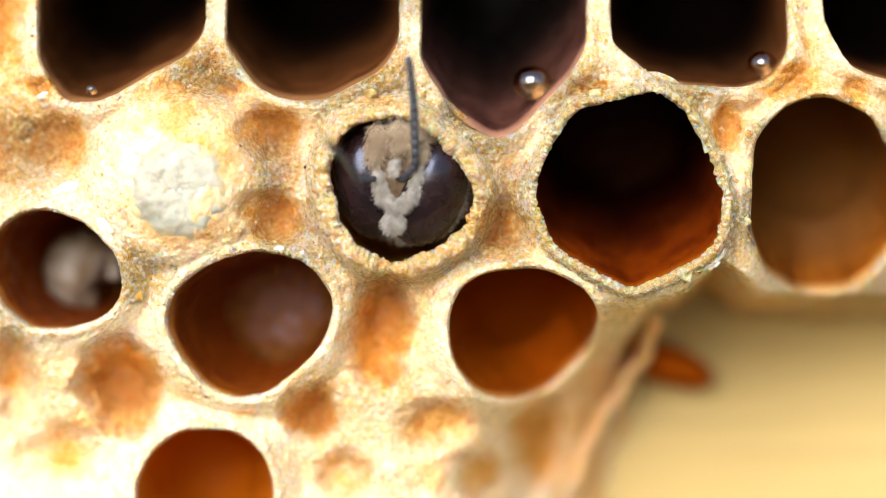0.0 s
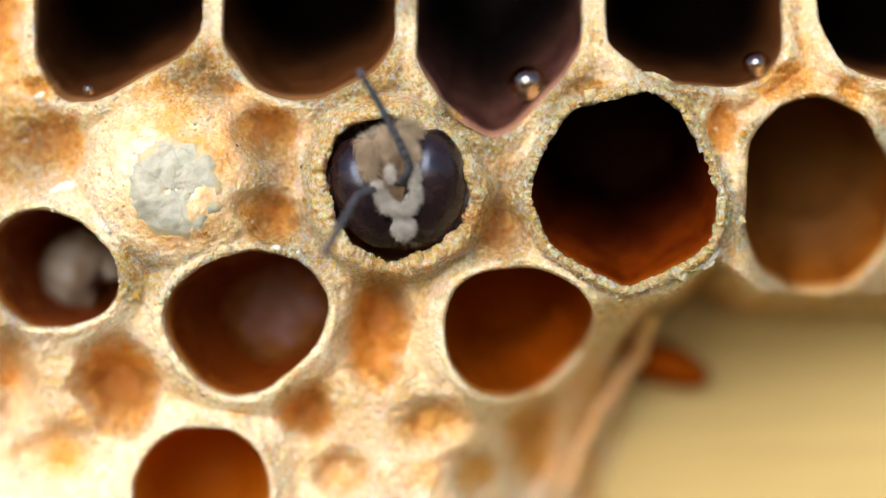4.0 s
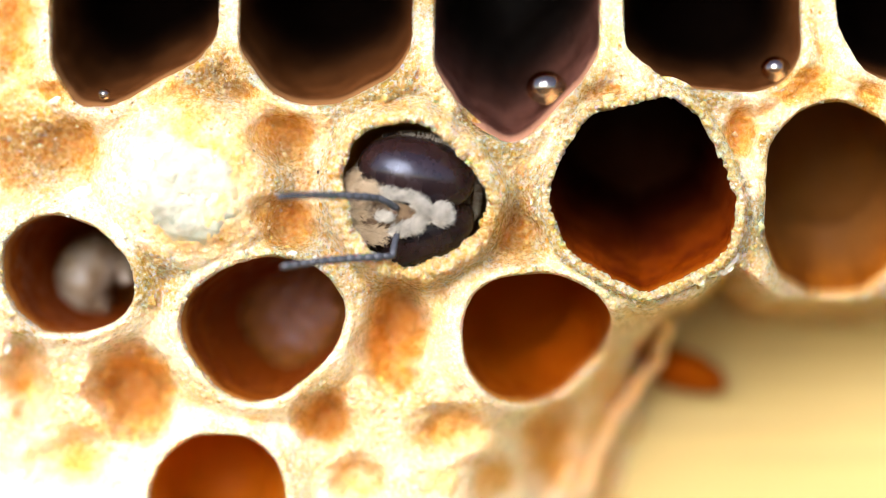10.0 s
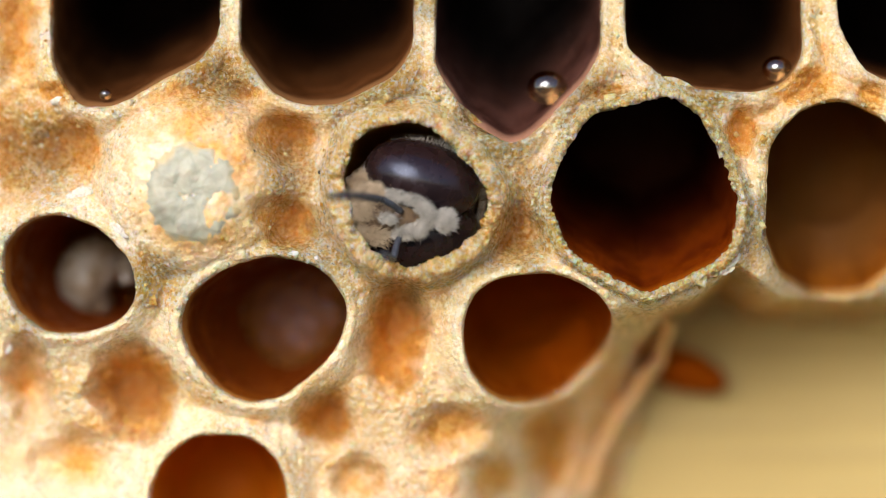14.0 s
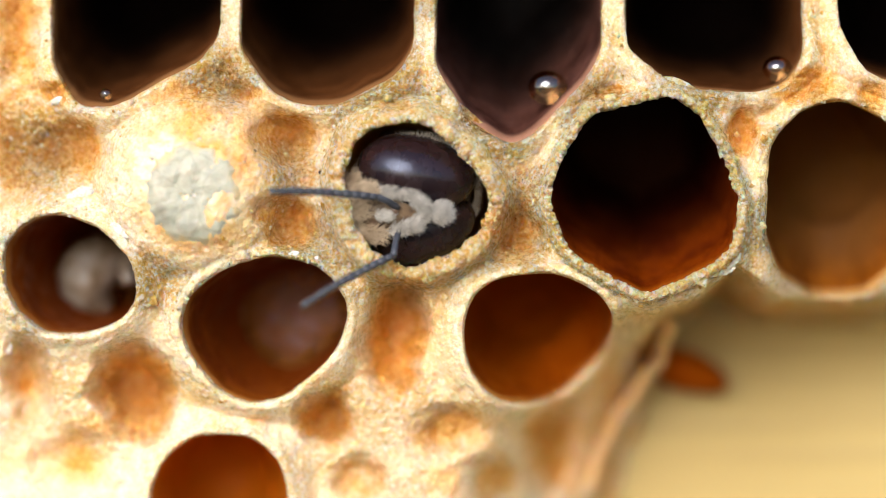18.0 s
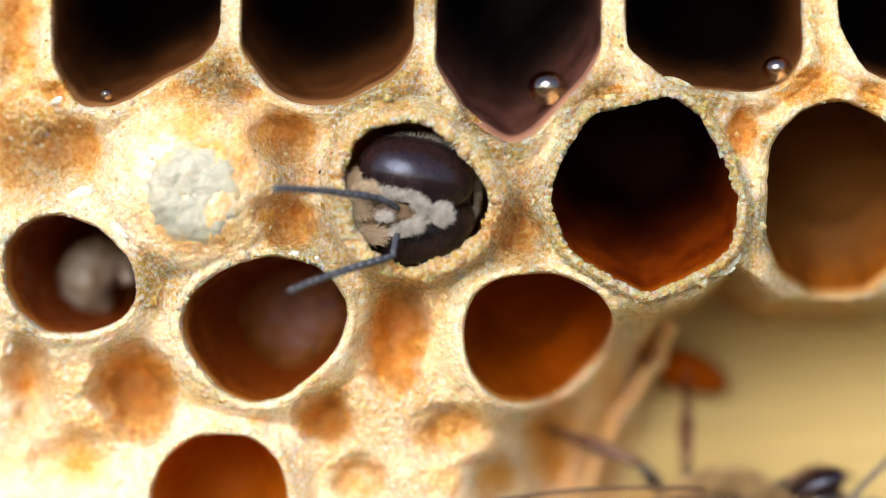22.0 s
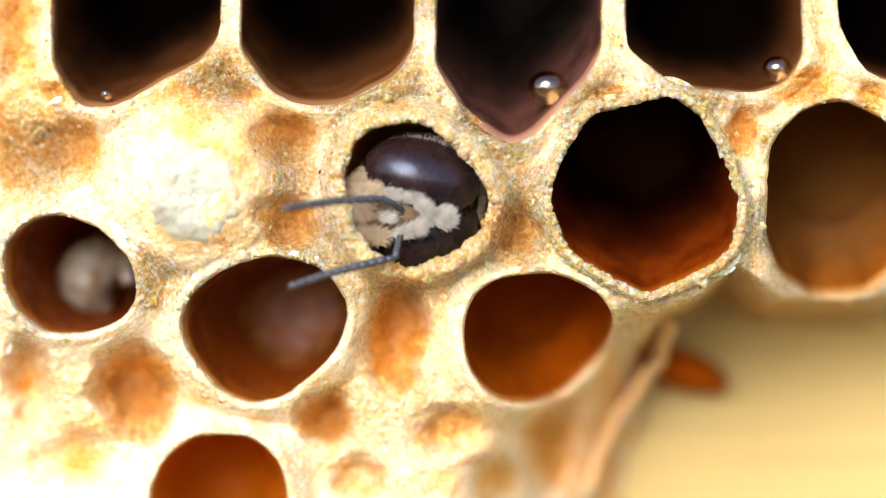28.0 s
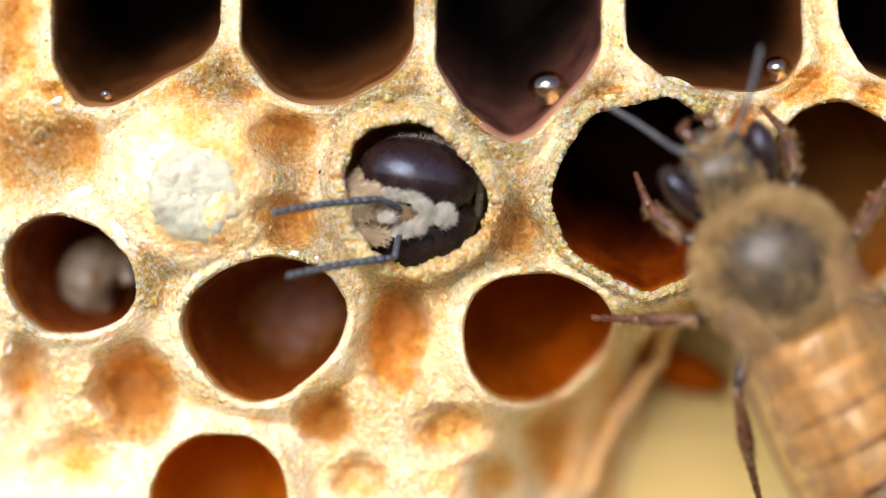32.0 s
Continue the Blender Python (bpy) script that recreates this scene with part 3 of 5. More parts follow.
def front(x, z):
    """Depth of the comb's face behind its foremost plane, and how brown the wax is there."""
    y = 0.15 * rough(x, z, x * 0, 0.25, 2, 40)
    brown = np.zeros_like(x)
    y = y + 1.5 * smooth(-0.5, -8.5, z)                       # the lower part lies further back
    y = y + 1.0 * smooth(5.5, 9.0, z)                         # so do the walls of the top row
    y = y + 0.8 * smooth(-11, -15, x)
    y = y + 4.2 * smooth(10.2, 13.0, x) * smooth(5.8, -0.5, z)
    d = np.hypot(x - (6.58) + 15.0, z - 2.22)
    y = y - 1.35 * np.exp(-(d / 2.6) ** 4)                      # the capped cell's dome
    brown = brown + 0.30 * np.exp(-(d / 2.8) ** 6) * smooth(-0.6, 0.3, rough(x, z, x * 0, 0.8, 3, 48))
    d = np.hypot(x + 0.88, z - 1.78)
    y = y - 0.45 * np.exp(-((d - 2.7) / 0.6) ** 2)            # swelling round the emerging bee
    near = np.full(x.shape, 1e9)                                # the face sinks between the rims
    for c in CELLS.values():
        near = np.minimum(near, c.about(x, z))
    near = np.minimum(near, np.hypot(x + 8.42, z - 2.22) - 2.5)
    y = y + 0.72 * smooth(0.12, 1.15, near + 0.15 * rough(x, z, x * 0, 0.9, 2, 45))
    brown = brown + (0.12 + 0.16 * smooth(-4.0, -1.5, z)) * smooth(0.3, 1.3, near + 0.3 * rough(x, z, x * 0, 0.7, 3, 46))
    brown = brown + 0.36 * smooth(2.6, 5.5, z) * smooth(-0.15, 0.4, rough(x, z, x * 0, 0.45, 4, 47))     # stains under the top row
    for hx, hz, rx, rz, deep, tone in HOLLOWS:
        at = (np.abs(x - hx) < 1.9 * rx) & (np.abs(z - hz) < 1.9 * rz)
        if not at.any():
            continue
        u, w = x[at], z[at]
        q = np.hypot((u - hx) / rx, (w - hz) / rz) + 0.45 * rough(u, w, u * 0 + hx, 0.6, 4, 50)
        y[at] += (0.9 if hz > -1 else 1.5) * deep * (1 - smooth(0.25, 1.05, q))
        # brown deepens with the hollow, carrying shading as well as wax tone
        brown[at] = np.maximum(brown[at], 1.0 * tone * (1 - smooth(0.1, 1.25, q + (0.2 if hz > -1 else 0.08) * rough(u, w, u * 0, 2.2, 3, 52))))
    out = past_edge(x, z)
    y = y + 6.0 * smooth(-4.4, 0.3, out) ** 1.3 * smooth(-1.6, -4.0, z)      # the edge bends away
    width = 1.0 + 1.9 * smooth(-2.0, -8.0, z)
    fall = smooth(-0.15, 1.0, out / width)
    y = y * (1 - fall) + (BOARD + 0.3) * fall
    brown = np.maximum(brown, 0.2 * smooth(-2.2, -0.4, out) * smooth(-2.3, -3.8, z))
    brown = np.maximum(brown, 0.30 * smooth(0.0, 0.2, fall))
    side = np.maximum(np.abs(x) - 20.0, np.maximum(z - 13.5, -14.5 - z))
    y = y + (BOARD + 0.3 - y) * smooth(0.0, 1.0, side)
    return y, brown


def grain(x, y, z):
    return 0.12 * rough(x, y, z, 1.2, 3, 60) + 0.06 * rough(x, y, z, 4.6, 2, 61)


def grittiness(x, z):
    """How grainy the wax is."""
    g = 0.5 + smooth(0.0, 0.5, rough(x, z, x * 0, 0.35, 3, 77))
    for zx, zz, zr in ((1.45, 3.85, 2.2), (-4.29, -0.75, 1.4), (-9.83, -0.94, 1.4), (-13.85, 3.27, 2.2), (-7.54, 5.76, 1.6), (-5.34, 2.70, 1.6), (-1.61, 5.38, 1.8), (5.28, 4.80, 1.8)):
        g = np.maximum(g, 1.3 * np.exp(-(np.hypot(x - zx, z - zz) / zr) ** 2))
    g = np.clip(g, 0, 1.2) * (1 - 0.7 * np.exp(-(np.hypot(x + 8.42, z - 2.22) / 2.4) ** 6)) * (1 - 0.5 * smooth(-1.5, -4.0, z))
    return g


def build_comb():
    comb = thing("honeycomb", "golden wax honeycomb with open and capped cells on a board", "honeycomb")
    # the face, a sheet of wax pierced by the mouths of the cells
    step = 0.047
    xs = np.concatenate([np.arange(-21.2, -15.8, 0.2), np.arange(-15.8, 15.8, step), np.arange(15.8, 21.2, 0.2)])
    zs = np.concatenate([np.arange(-15.7, -9.2, 0.2), np.arange(-9.2, 9.2, step), np.arange(9.2, 14.7, 0.2)])
    gx, gz = np.meshgrid(xs, zs)
    gx = gx + step * 0.3 * rough(gx, gz, gx * 0, 9.0, 1, 70)
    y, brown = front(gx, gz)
    hole = np.zeros(gx.shape, dtype=bool)
    near = np.full(gx.shape, 1e9)
    for c in CELLS.values():
        o = c.outside(gx, gz)
        hole |= o < 0.04
        near = np.minimum(near, o)
    y = y + grain(gx, y, gz) * smooth(0.0, 0.25, near)
    gritty = grittiness(gx, gz)
    y = y - gritty * (0.13 * beads(gx, y, gz, 6.2, 90) + 0.10 * beads(gx, y, gz, 2.6, 91) * smooth(0.0, 0.4, rough(gx, gz, gx * 0, 0.9, 2, 92))) * smooth(0.0, 0.25, near) * smooth(3.5, 2.0, y)
    y = y + 0.06 * (1 - smooth(0.0, 0.12, near))
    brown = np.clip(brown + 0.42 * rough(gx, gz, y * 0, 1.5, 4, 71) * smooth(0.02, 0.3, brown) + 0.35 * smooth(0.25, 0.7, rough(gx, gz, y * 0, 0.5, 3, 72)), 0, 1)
    ny, nx = gx.shape
    index = np.arange(ny * nx).reshape(ny, nx)
    quads = np.stack([index[:-1, :-1], index[:-1, 1:], index[1:, 1:], index[1:, :-1]], -1).reshape(-1, 4)
    gone = hole.ravel()[quads].any(1)
    quads = quads[~gone]
    used, back = np.unique(quads, return_inverse=True)
    verts = np.stack([gx.ravel(), y.ravel(), gz.ravel()], -1)[used]
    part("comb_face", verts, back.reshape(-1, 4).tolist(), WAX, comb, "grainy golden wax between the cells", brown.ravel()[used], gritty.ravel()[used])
    for key, c in CELLS.items():
        build_cell(c, key, comb)
    build_cap(comb)
    build_crumbs(comb)
    build_flake_glints(comb)
    build_edge(comb)
    return comb


def build_cell(c, key, comb):
    n = 520 if key in ("empty", "emerging") else 240
    th = np.linspace(0, 2 * np.pi, n, endpoint=False)
    r0 = c.radius(th)
    co, si = np.cos(th), np.sin(th)
    lip, rise = c.lip, c.rise
    shape = [(lip * (2.0 if key == "emerging" else 2.4 if key == "empty" else 1.5), 0.16), (lip * 1.25, 0.02), (lip * 0.9, -rise * 0.5), (lip * 0.65, -rise * 0.9), (lip * 0.4, -rise), (lip * 0.2, -rise * 0.85), (0.05, -rise * 0.4), (0.0, 0.06), (-0.04, 0.2), (-0.05, 0.4)]
    profile = [(a + (c2 - a) * k / 3, b + (d - b) * k / 3) for (a, b), (c2, d) in zip(shape, shape[1:]) for k in range(3)] + shape[-1:]
    grit = 0.30 if key == "empty" else 0.20 if key == "emerging" else 0.07
    rings, tone_mixes, grits = [], [], []
    base, _ = front(c.x + (r0 + lip) * co, c.z + (r0 + lip) * si)
    for off, dy in profile:
        x, z = c.x + (r0 + off) * co, c.z + (r0 + off) * si
        y0, br = front(x, z)
        y = (y0 if off > 0 else base) + dy
        y = y + grain(x, y, z) * (0.6 if off > 0 else 0.3) + c.ragged * 2.2 * rough(x, y * 0, z, 2.6, 3, c.seed + 20) * (1 if -0.01 < off < lip else 0.3)
        k = c.ragged * (1.6 if off < lip else 0.4) * rough(x, y, z, 3.4, 2, c.seed + 30)
        g = (0.6 * beads(x, y, z, 3.8, c.seed + 3) + 0.55 * beads(x, y, z, 7.5, c.seed)) * grit * smooth(-0.06, 0.05, np.array(off)) * smooth(lip * 1.6, lip, np.array(off))
        if key == "emerging":
            g = g + 0.30 * beads(x, y, z, 1.7, 29) * smooth(-0.06, 0.1, np.array(off)) * smooth(lip * 1.4, lip * 0.9, np.array(off))
        y, k = y - g, k - g * 0.7 * smooth(lip * 0.5, 0.0, np.array(off))
        rings.append(np.stack([x + k * co, y, z + k * si], -1))
        tone_mixes.append(np.clip(br * 0.7 + c.brown * 0.35 * rough(x, y, z, 0.9, 2, 33) + (c.brown * 0.5 if off <= 0 else 0), 0, 1))
        grits.append(np.full(n, 0.9) if c.wax else grittiness(x, z))
    m = len(rings)
    verts = np.concatenate(rings)
    faces = [(i * n + k, (i + 1) * n + k, (i + 1) * n + (k + 1) % n, i * n + (k + 1) % n) for i in range(m - 1) for k in range(n)]
    last = rings[-1]
    rim = part("cell_rim", verts, faces, c.wax or WAX, comb, "", np.concatenate(tone_mixes), np.concatenate(grits))
    # the wall inside, down to a rounded bottom
    rings, tone_mixes = [], []
    steps = 16
    for i in range(steps + 1):
        deep = 0.40 + (c.depth - 0.40) * (i / steps) ** 1.1
        y = base + 0.40 + (max(float(base.mean()) + c.depth, float(base.max()) + 1.5) - base - 0.40) * (i / steps) ** 1.1
        rad = (r0 - 0.05) * (1 - 0.3 * (i / steps) ** 3)
        x, z = c.x + c.lean[0] * deep + rad * co, c.z + c.lean[1] * deep + rad * si
        k = 0.05 * rough(x, y, z, 0.8, 2, c.seed)
        rings.append(np.stack([x + k * co, y, z + k * si], -1) if i else last)
        # deeper rings take the shaded colour of the lining
        tone_mixes.append(np.full(n, 0.5 * smooth(0.0, c.fade, np.array(i / steps)) + 0.5 * smooth(c.fade, 0.95 - 0.3 * (c.fade > 0.15), np.array(i / steps))))
    m = len(rings)
    faces = [(i * n + k, (i + 1) * n + k, (i + 1) * n + (k + 1) % n, i * n + (k + 1) % n) for i in range(m - 1) for k in range(n)]
    wall = part("cell_wall", np.concatenate(rings), faces, c.lining, comb, "", np.concatenate(tone_mixes))
    yb = rings[-1][:, 1].mean()
    rings, tone_mixes = rings[-1:], tone_mixes[-1:]
    for j in range(1, 7):
        a = j / 6 * np.pi / 2
        rad = (r0 - 0.05) * 0.7 * np.cos(a)
        deep = c.depth
        x, z = c.x + c.lean[0] * deep + rad * co, c.z + c.lean[1] * deep + rad * si
        rings.append(np.stack([x, np.full(n, yb + 1.3 * np.sin(a)), z], -1))
        tone_mixes.append(np.ones(n))
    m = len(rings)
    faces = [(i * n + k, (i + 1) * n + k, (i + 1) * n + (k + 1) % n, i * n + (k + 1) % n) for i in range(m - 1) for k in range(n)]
    part("cell_floor", np.concatenate(rings), faces, c.floor or c.lining, wall, "", np.concatenate(tone_mixes))
    return rim


def build_crumbs(comb):
    """Grains of gnawed wax on the rims and ridges."""
    rng = np.random.RandomState(3)
    spots = []
    for key, count, spread, size in (("empty", 800, 0.36, 0.10), ("emerging", 300, 0.6, 0.06), ("t3", 160, 0.35, 0.05), ("t4", 220, 0.35, 0.06), ("t2", 160, 0.4, 0.05), ("brood", 260, 0.4, 0.055), ("larval", 200, 0.4, 0.06), ("t1", 200, 0.35, 0.06), ("edge", 160, 0.35, 0.07)):
        c = CELLS[key]
        th = rng.uniform(0, 2 * np.pi, count)
        r = c.radius(th) + np.abs(rng.normal(0.12, spread * 0.5, count)) - 0.03
        spots.append(np.stack([c.x + r * np.cos(th), c.z + r * np.sin(th), size * 0.62 * rng.lognormal(0, 0.45, count)], -1))
    for x, z, rx, rz, count, size in ((1.45, 3.85, 1.6, 1.6, 700, 0.055), (-4.29, -0.75, 1.0, 0.6, 300, 0.06), (-9.83, -0.94, 1.0, 0.6, 300, 0.055), (-13.85, 3.27, 1.3, 1.4, 500, 0.06), (-7.54, 5.76, 1.3, 0.5, 400, 0.055), (-5.43, 2.70, 0.8, 2.2, 400, 0.05), (-1.61, 5.38, 1.6, 0.6, 400, 0.05), (-10.22, 4.99, 1.6, 0.5, 250, 0.05)):
        spots.append(np.stack([x + rng.normal(0, rx * 0.6, count), z + rng.normal(0, rz * 0.6, count), size * 0.62 * rng.lognormal(0, 0.45, count)], -1))
    spots.append(np.stack([rng.uniform(-15.5, 13.0, 6000), rng.uniform(-2.0, 8.5, 6000), 0.030 * rng.lognormal(0, 0.4, 6000)], -1))
    spots = np.concatenate(spots)
    keep = np.ones(len(spots), dtype=bool)
    lipped = np.zeros(len(spots))
    for c in CELLS.values():
        o = c.outside(spots[:, 0], spots[:, 1])
        keep &= o > 0.0
        lipped = np.maximum(lipped, c.rise * np.exp(-((o - c.lip * 0.5) / (c.lip * 0.7)) ** 2))
    spots, lipped = spots[keep], lipped[keep]
    y = front(spots[:, 0], spots[:, 1])[0] - lipped * 0.9 + 0.01
    cube = np.array([(a, b, c) for a in (-1, 1) for b in (-1, 1) for c in (-1, 1)], dtype=float)
    quads = [(0, 1, 3, 2), (4, 6, 7, 5), (0, 4, 5, 1), (2, 3, 7, 6), (0, 2, 6, 4), (1, 5, 7, 3)]
    n = len(spots)
    shape = cube[None] * rng.uniform(0.45, 1.0, (n, 8, 3)) * spots[:, 2][:, None, None] * np.array((1, 0.9, 1))
    ang = rng.uniform(0, 6.28, n)
    ca, sa = np.cos(ang)[:, None], np.sin(ang)[:, None]
    vx, vz = shape[:, :, 0] * ca - shape[:, :, 2] * sa, shape[:, :, 0] * sa + shape[:, :, 2] * ca
    verts = np.stack([vx + spots[:, 0][:, None], shape[:, :, 1] + y[:, None], vz + spots[:, 1][:, None]], -1).reshape(-1, 3)
    faces = (np.array(quads)[None] + (np.arange(n) * 8)[:, None, None]).reshape(-1, 4).tolist()
    tone_mixes = np.repeat(rng.uniform(0, 1, n) ** 3 * 0.8, 8)
    tagged(part("crumbled_wax", verts, faces, RIM_WAX, comb, "scattered grains of gnawed wax", tone_mixes), kind="stuff")


def build_flake_glints(comb):
    # white pieces: some real flakes, others put in for bright glints
    for x, z, r, turn in ((9.64, -0.48, 0.55, 40), (-12.32, 1.84, 0.5, 20), (-10.9, 0.62, 0.42, -30), (-5.05, -0.16, 0.20, 10), (-13.1, 5.05, 0.26, 15), (-4.3, -0.35, 0.16, 60), (-14.9, -3.4, 0.22, 70)):
        y = float(front(np.array([x]), np.array([z]))[0][0])
        v, f = ellipsoid((x, y - 0.05, z), (r, 0.09, r * 0.5), (0, -turn, 0), 28, 18, 0.5)
        part("flake_glint", v, f, FLAKE_GLINT, comb, "white glossy piece of wax standing for flakes and glints", np.zeros(len(v)))


def build_edge(comb):
    """Past the comb's lower edge: the thin wall of a torn cell, and a dark lump in place of a shaded recess."""
    path = [Vector(p) for p in ((8.0, 6.0, -2.5), (7.65, 8.2, -3.9), (6.85, 8.9, -5.5), (5.75, 9.2, -7.1), (4.95, 9.5, -8.9), (4.35, 9.8, -11.5))]
    n = 40
    verts, tone_mixes = [], []
    for i in range(n + 1):
        q = i / n * (len(path) - 1)
        k = min(int(q), len(path) - 2)
        p = path[k].lerp(path[k + 1], q - k)
        side = (path[k + 1] - path[k]).cross(Vector((0, 1, 0))).normalized()
        wav = 0.12 * math.sin(2.1 * q) + 0.06 * math.sin(7.3 * q)
        for dx, dy in ((-0.32, BOARD + 0.4), (-0.28, p.y + 0.9), (-0.20, p.y + 0.2), (0.0, p.y), (0.20, p.y + 0.2), (0.28, p.y + 0.9), (0.34, BOARD + 0.4)):
            v = p + side * (dx + wav)
            verts.append((v.x, dy, v.z))
            tone_mixes.append(0.32 if dy < p.y + 1 else 0.5)
    faces = [(i * 7 + k, i * 7 + k + 1, (i + 1) * 7 + k + 1, (i + 1) * 7 + k) for i in range(n) for k in range(6)]
    part("torn_wall", verts, faces, WAX, comb, "thin amber wall of a torn cell", tone_mixes, np.full(len(verts), 0.2))
    # dark lump put where a shaded cell mouth recedes
    v, f = ellipsoid((8.75, 11.2, -4.4), (1.8, 1.7, 0.75), (0, 20, 0), 36, 24, 0.12)
    part("recess_lump", v, f, RUSSET, comb, "dark orange lump standing in for a shaded recess", np.full(len(v), 0.9))


def build_specks():
    for x, z, r in ((-4.15, 2.60, 0.085), (1.49, 2.85, 0.11), (1.84, 2.12, 0.06), (-1.51, 4.36, 0.07), (-6.35, 3.31, 0.06)):
        y = float(front(np.array([x]), np.array([z]))[0][0])
        v, f = ellipsoid((0, 0, 0), (r, r * 0.6, r * 0.8), (20, 30, 10), 12, 8, 0.4)
        ob = part("dark_speck", v, f, SPECK)
        ob.matrix_basis = pose(x * MM, (y - 0.06) * MM, (z + LIFT) * MM)
        tagged(ob, "tiny dark speck of propolis stuck on the wax", "speck", "specks on the comb")


def build_cap(comb):
    """The pale silk that shows where the wax over the capped cell is gnawed away."""
    cx, cz, n, m = -8.44, 1.89, 120, 26
    th = np.linspace(0, 2 * np.pi, n, endpoint=False)
    c, s = np.cos(th), np.sin(th)
    edge = 1.86 * (1 + 0.15 * rough(c, s, c * 0, 1.3, 3, 81) + 0.09 * rough(c * 3, s * 3, c * 0, 3.0, 3, 82)) * (1 + 0.1 * np.abs(s))
    verts, tone_mixes = [(cx, float(front(np.array([cx]), np.array([cz]))[0][0]) - 0.07, cz)], [0.0]
    for j in range(1, m + 1):
        k = j / m
        x, z = cx + edge * k * c, cz + edge * k * s
        y = front(x, z)[0]
        lift = -0.07 + 0.26 * float(smooth(0.72, 1.0, np.array(k)))
        y = y + lift + 0.15 * rough(x, z, x * 0, 1.5, 4, 83) - 0.07 * np.abs(rough(x, z, x * 0, 0.9, 2, 84))
        verts += list(zip(x, y, z))
        tone_mixes += list(smooth(0.80, 1.02, k + 0.40 * rough(x, z, x * 0, 1.3, 3, 85)))
    faces = [(0, 1 + k, 1 + (k + 1) % n) for k in range(n)]
    faces += [(1 + (j - 1) * n + k, 1 + j * n + k, 1 + j * n + (k + 1) % n, 1 + (j - 1) * n + (k + 1) % n) for j in range(1, m) for k in range(n)]
    part("cell_cap", verts, faces, COCOON, comb, "pale grey-cream silk cap with ragged edges", tone_mixes)


# ---- small things in and on the comb ----
def build_drops():
    for x, z, r, y in ((3.60, 5.52, 0.70, 1.7), (11.45, 6.15, 0.52, 1.4), (-11.48, 5.26, 0.22, 0.8)):
        v, f = ellipsoid((0, 0, 0), (r, r * 0.9, r * 0.85), (0, 0, 0), 40, 28)
        drop = part("nectar_drop", v, f, NECTAR)
        drop.matrix_basis = pose(x * MM, y * MM, (z + LIFT) * MM)
        tagged(drop, "clear amber nectar drop clinging to the cell wall", "drop", "nectar drops")


def build_larva():
    pts, rad = [], []
    for i in range(40):
        k = i / 39
        a = 0.6 + 4.6 * k
        pts.append((0.72 * math.cos(a), 0.25 * math.sin(9 * k), 0.68 * math.sin(a)))
        rad.append((0.45 + 0.55 * math.sin(math.pi * min(1, k * 1.05 + 0.02)) ** 0.6) * (1 + 0.05 * math.cos(k * 2 * math.pi * 12)))
    v, f = tube(pts, rad, 20)
    ob = part("bee_larva", v, f, LARVA)
    ob.matrix_basis = pose((-11.98, -1.13)[0] * MM, 6.4 * MM, ((-11.98, -1.13)[1] + LIFT) * MM, 0, 20, 0)
    v, f = ellipsoid((0.72, 0, 0.42), (0.36, 0.36, 0.3))
    part("larva_head", v, f, LARVA, ob)
    tagged(ob, "glossy white curled bee larva at the bottom of a cell", "larva")


# ---- the drone that gnaws its way out ----
def fit_turn(way):
    """The turn that brings +Z onto the way."""
    return Vector((0, 0, 1)).rotation_difference(Vector(way).normalized())


YAW = Matrix.Rotation(radians(-30), 3, "Z")


def yawed(v):
    return np.asarray(v, dtype=float) @ np.array(YAW).T


ELBOWS = {"a": ((-0.98, -1.20, 0.50), (-1.95, -2.05, 0.72)), "b": ((-0.30, -1.55, 0.60), (0.02, -2.05, 1.20))}
FEELER_LENGTH = 3.9


def flagellum_shape():
    pts, rad = [], []
    for i in range(12):
        for k, r in ((0.04, 0.125), (0.5, 0.145), (0.93, 0.14), (0.985, 0.112)):
            q = (i + k) / 12
            pts.append((0.12 * math.sin(2.4 * q), 0.0, q * FEELER_LENGTH))
            rad.append(r * (0.85 if i == 0 else 1.0) * (1 - 0.10 * q))
    pts.append((0.12 * math.sin(2.4), 0, FEELER_LENGTH + 0.07))
    rad.append(0.05)
    return tube(pts, rad, 12)


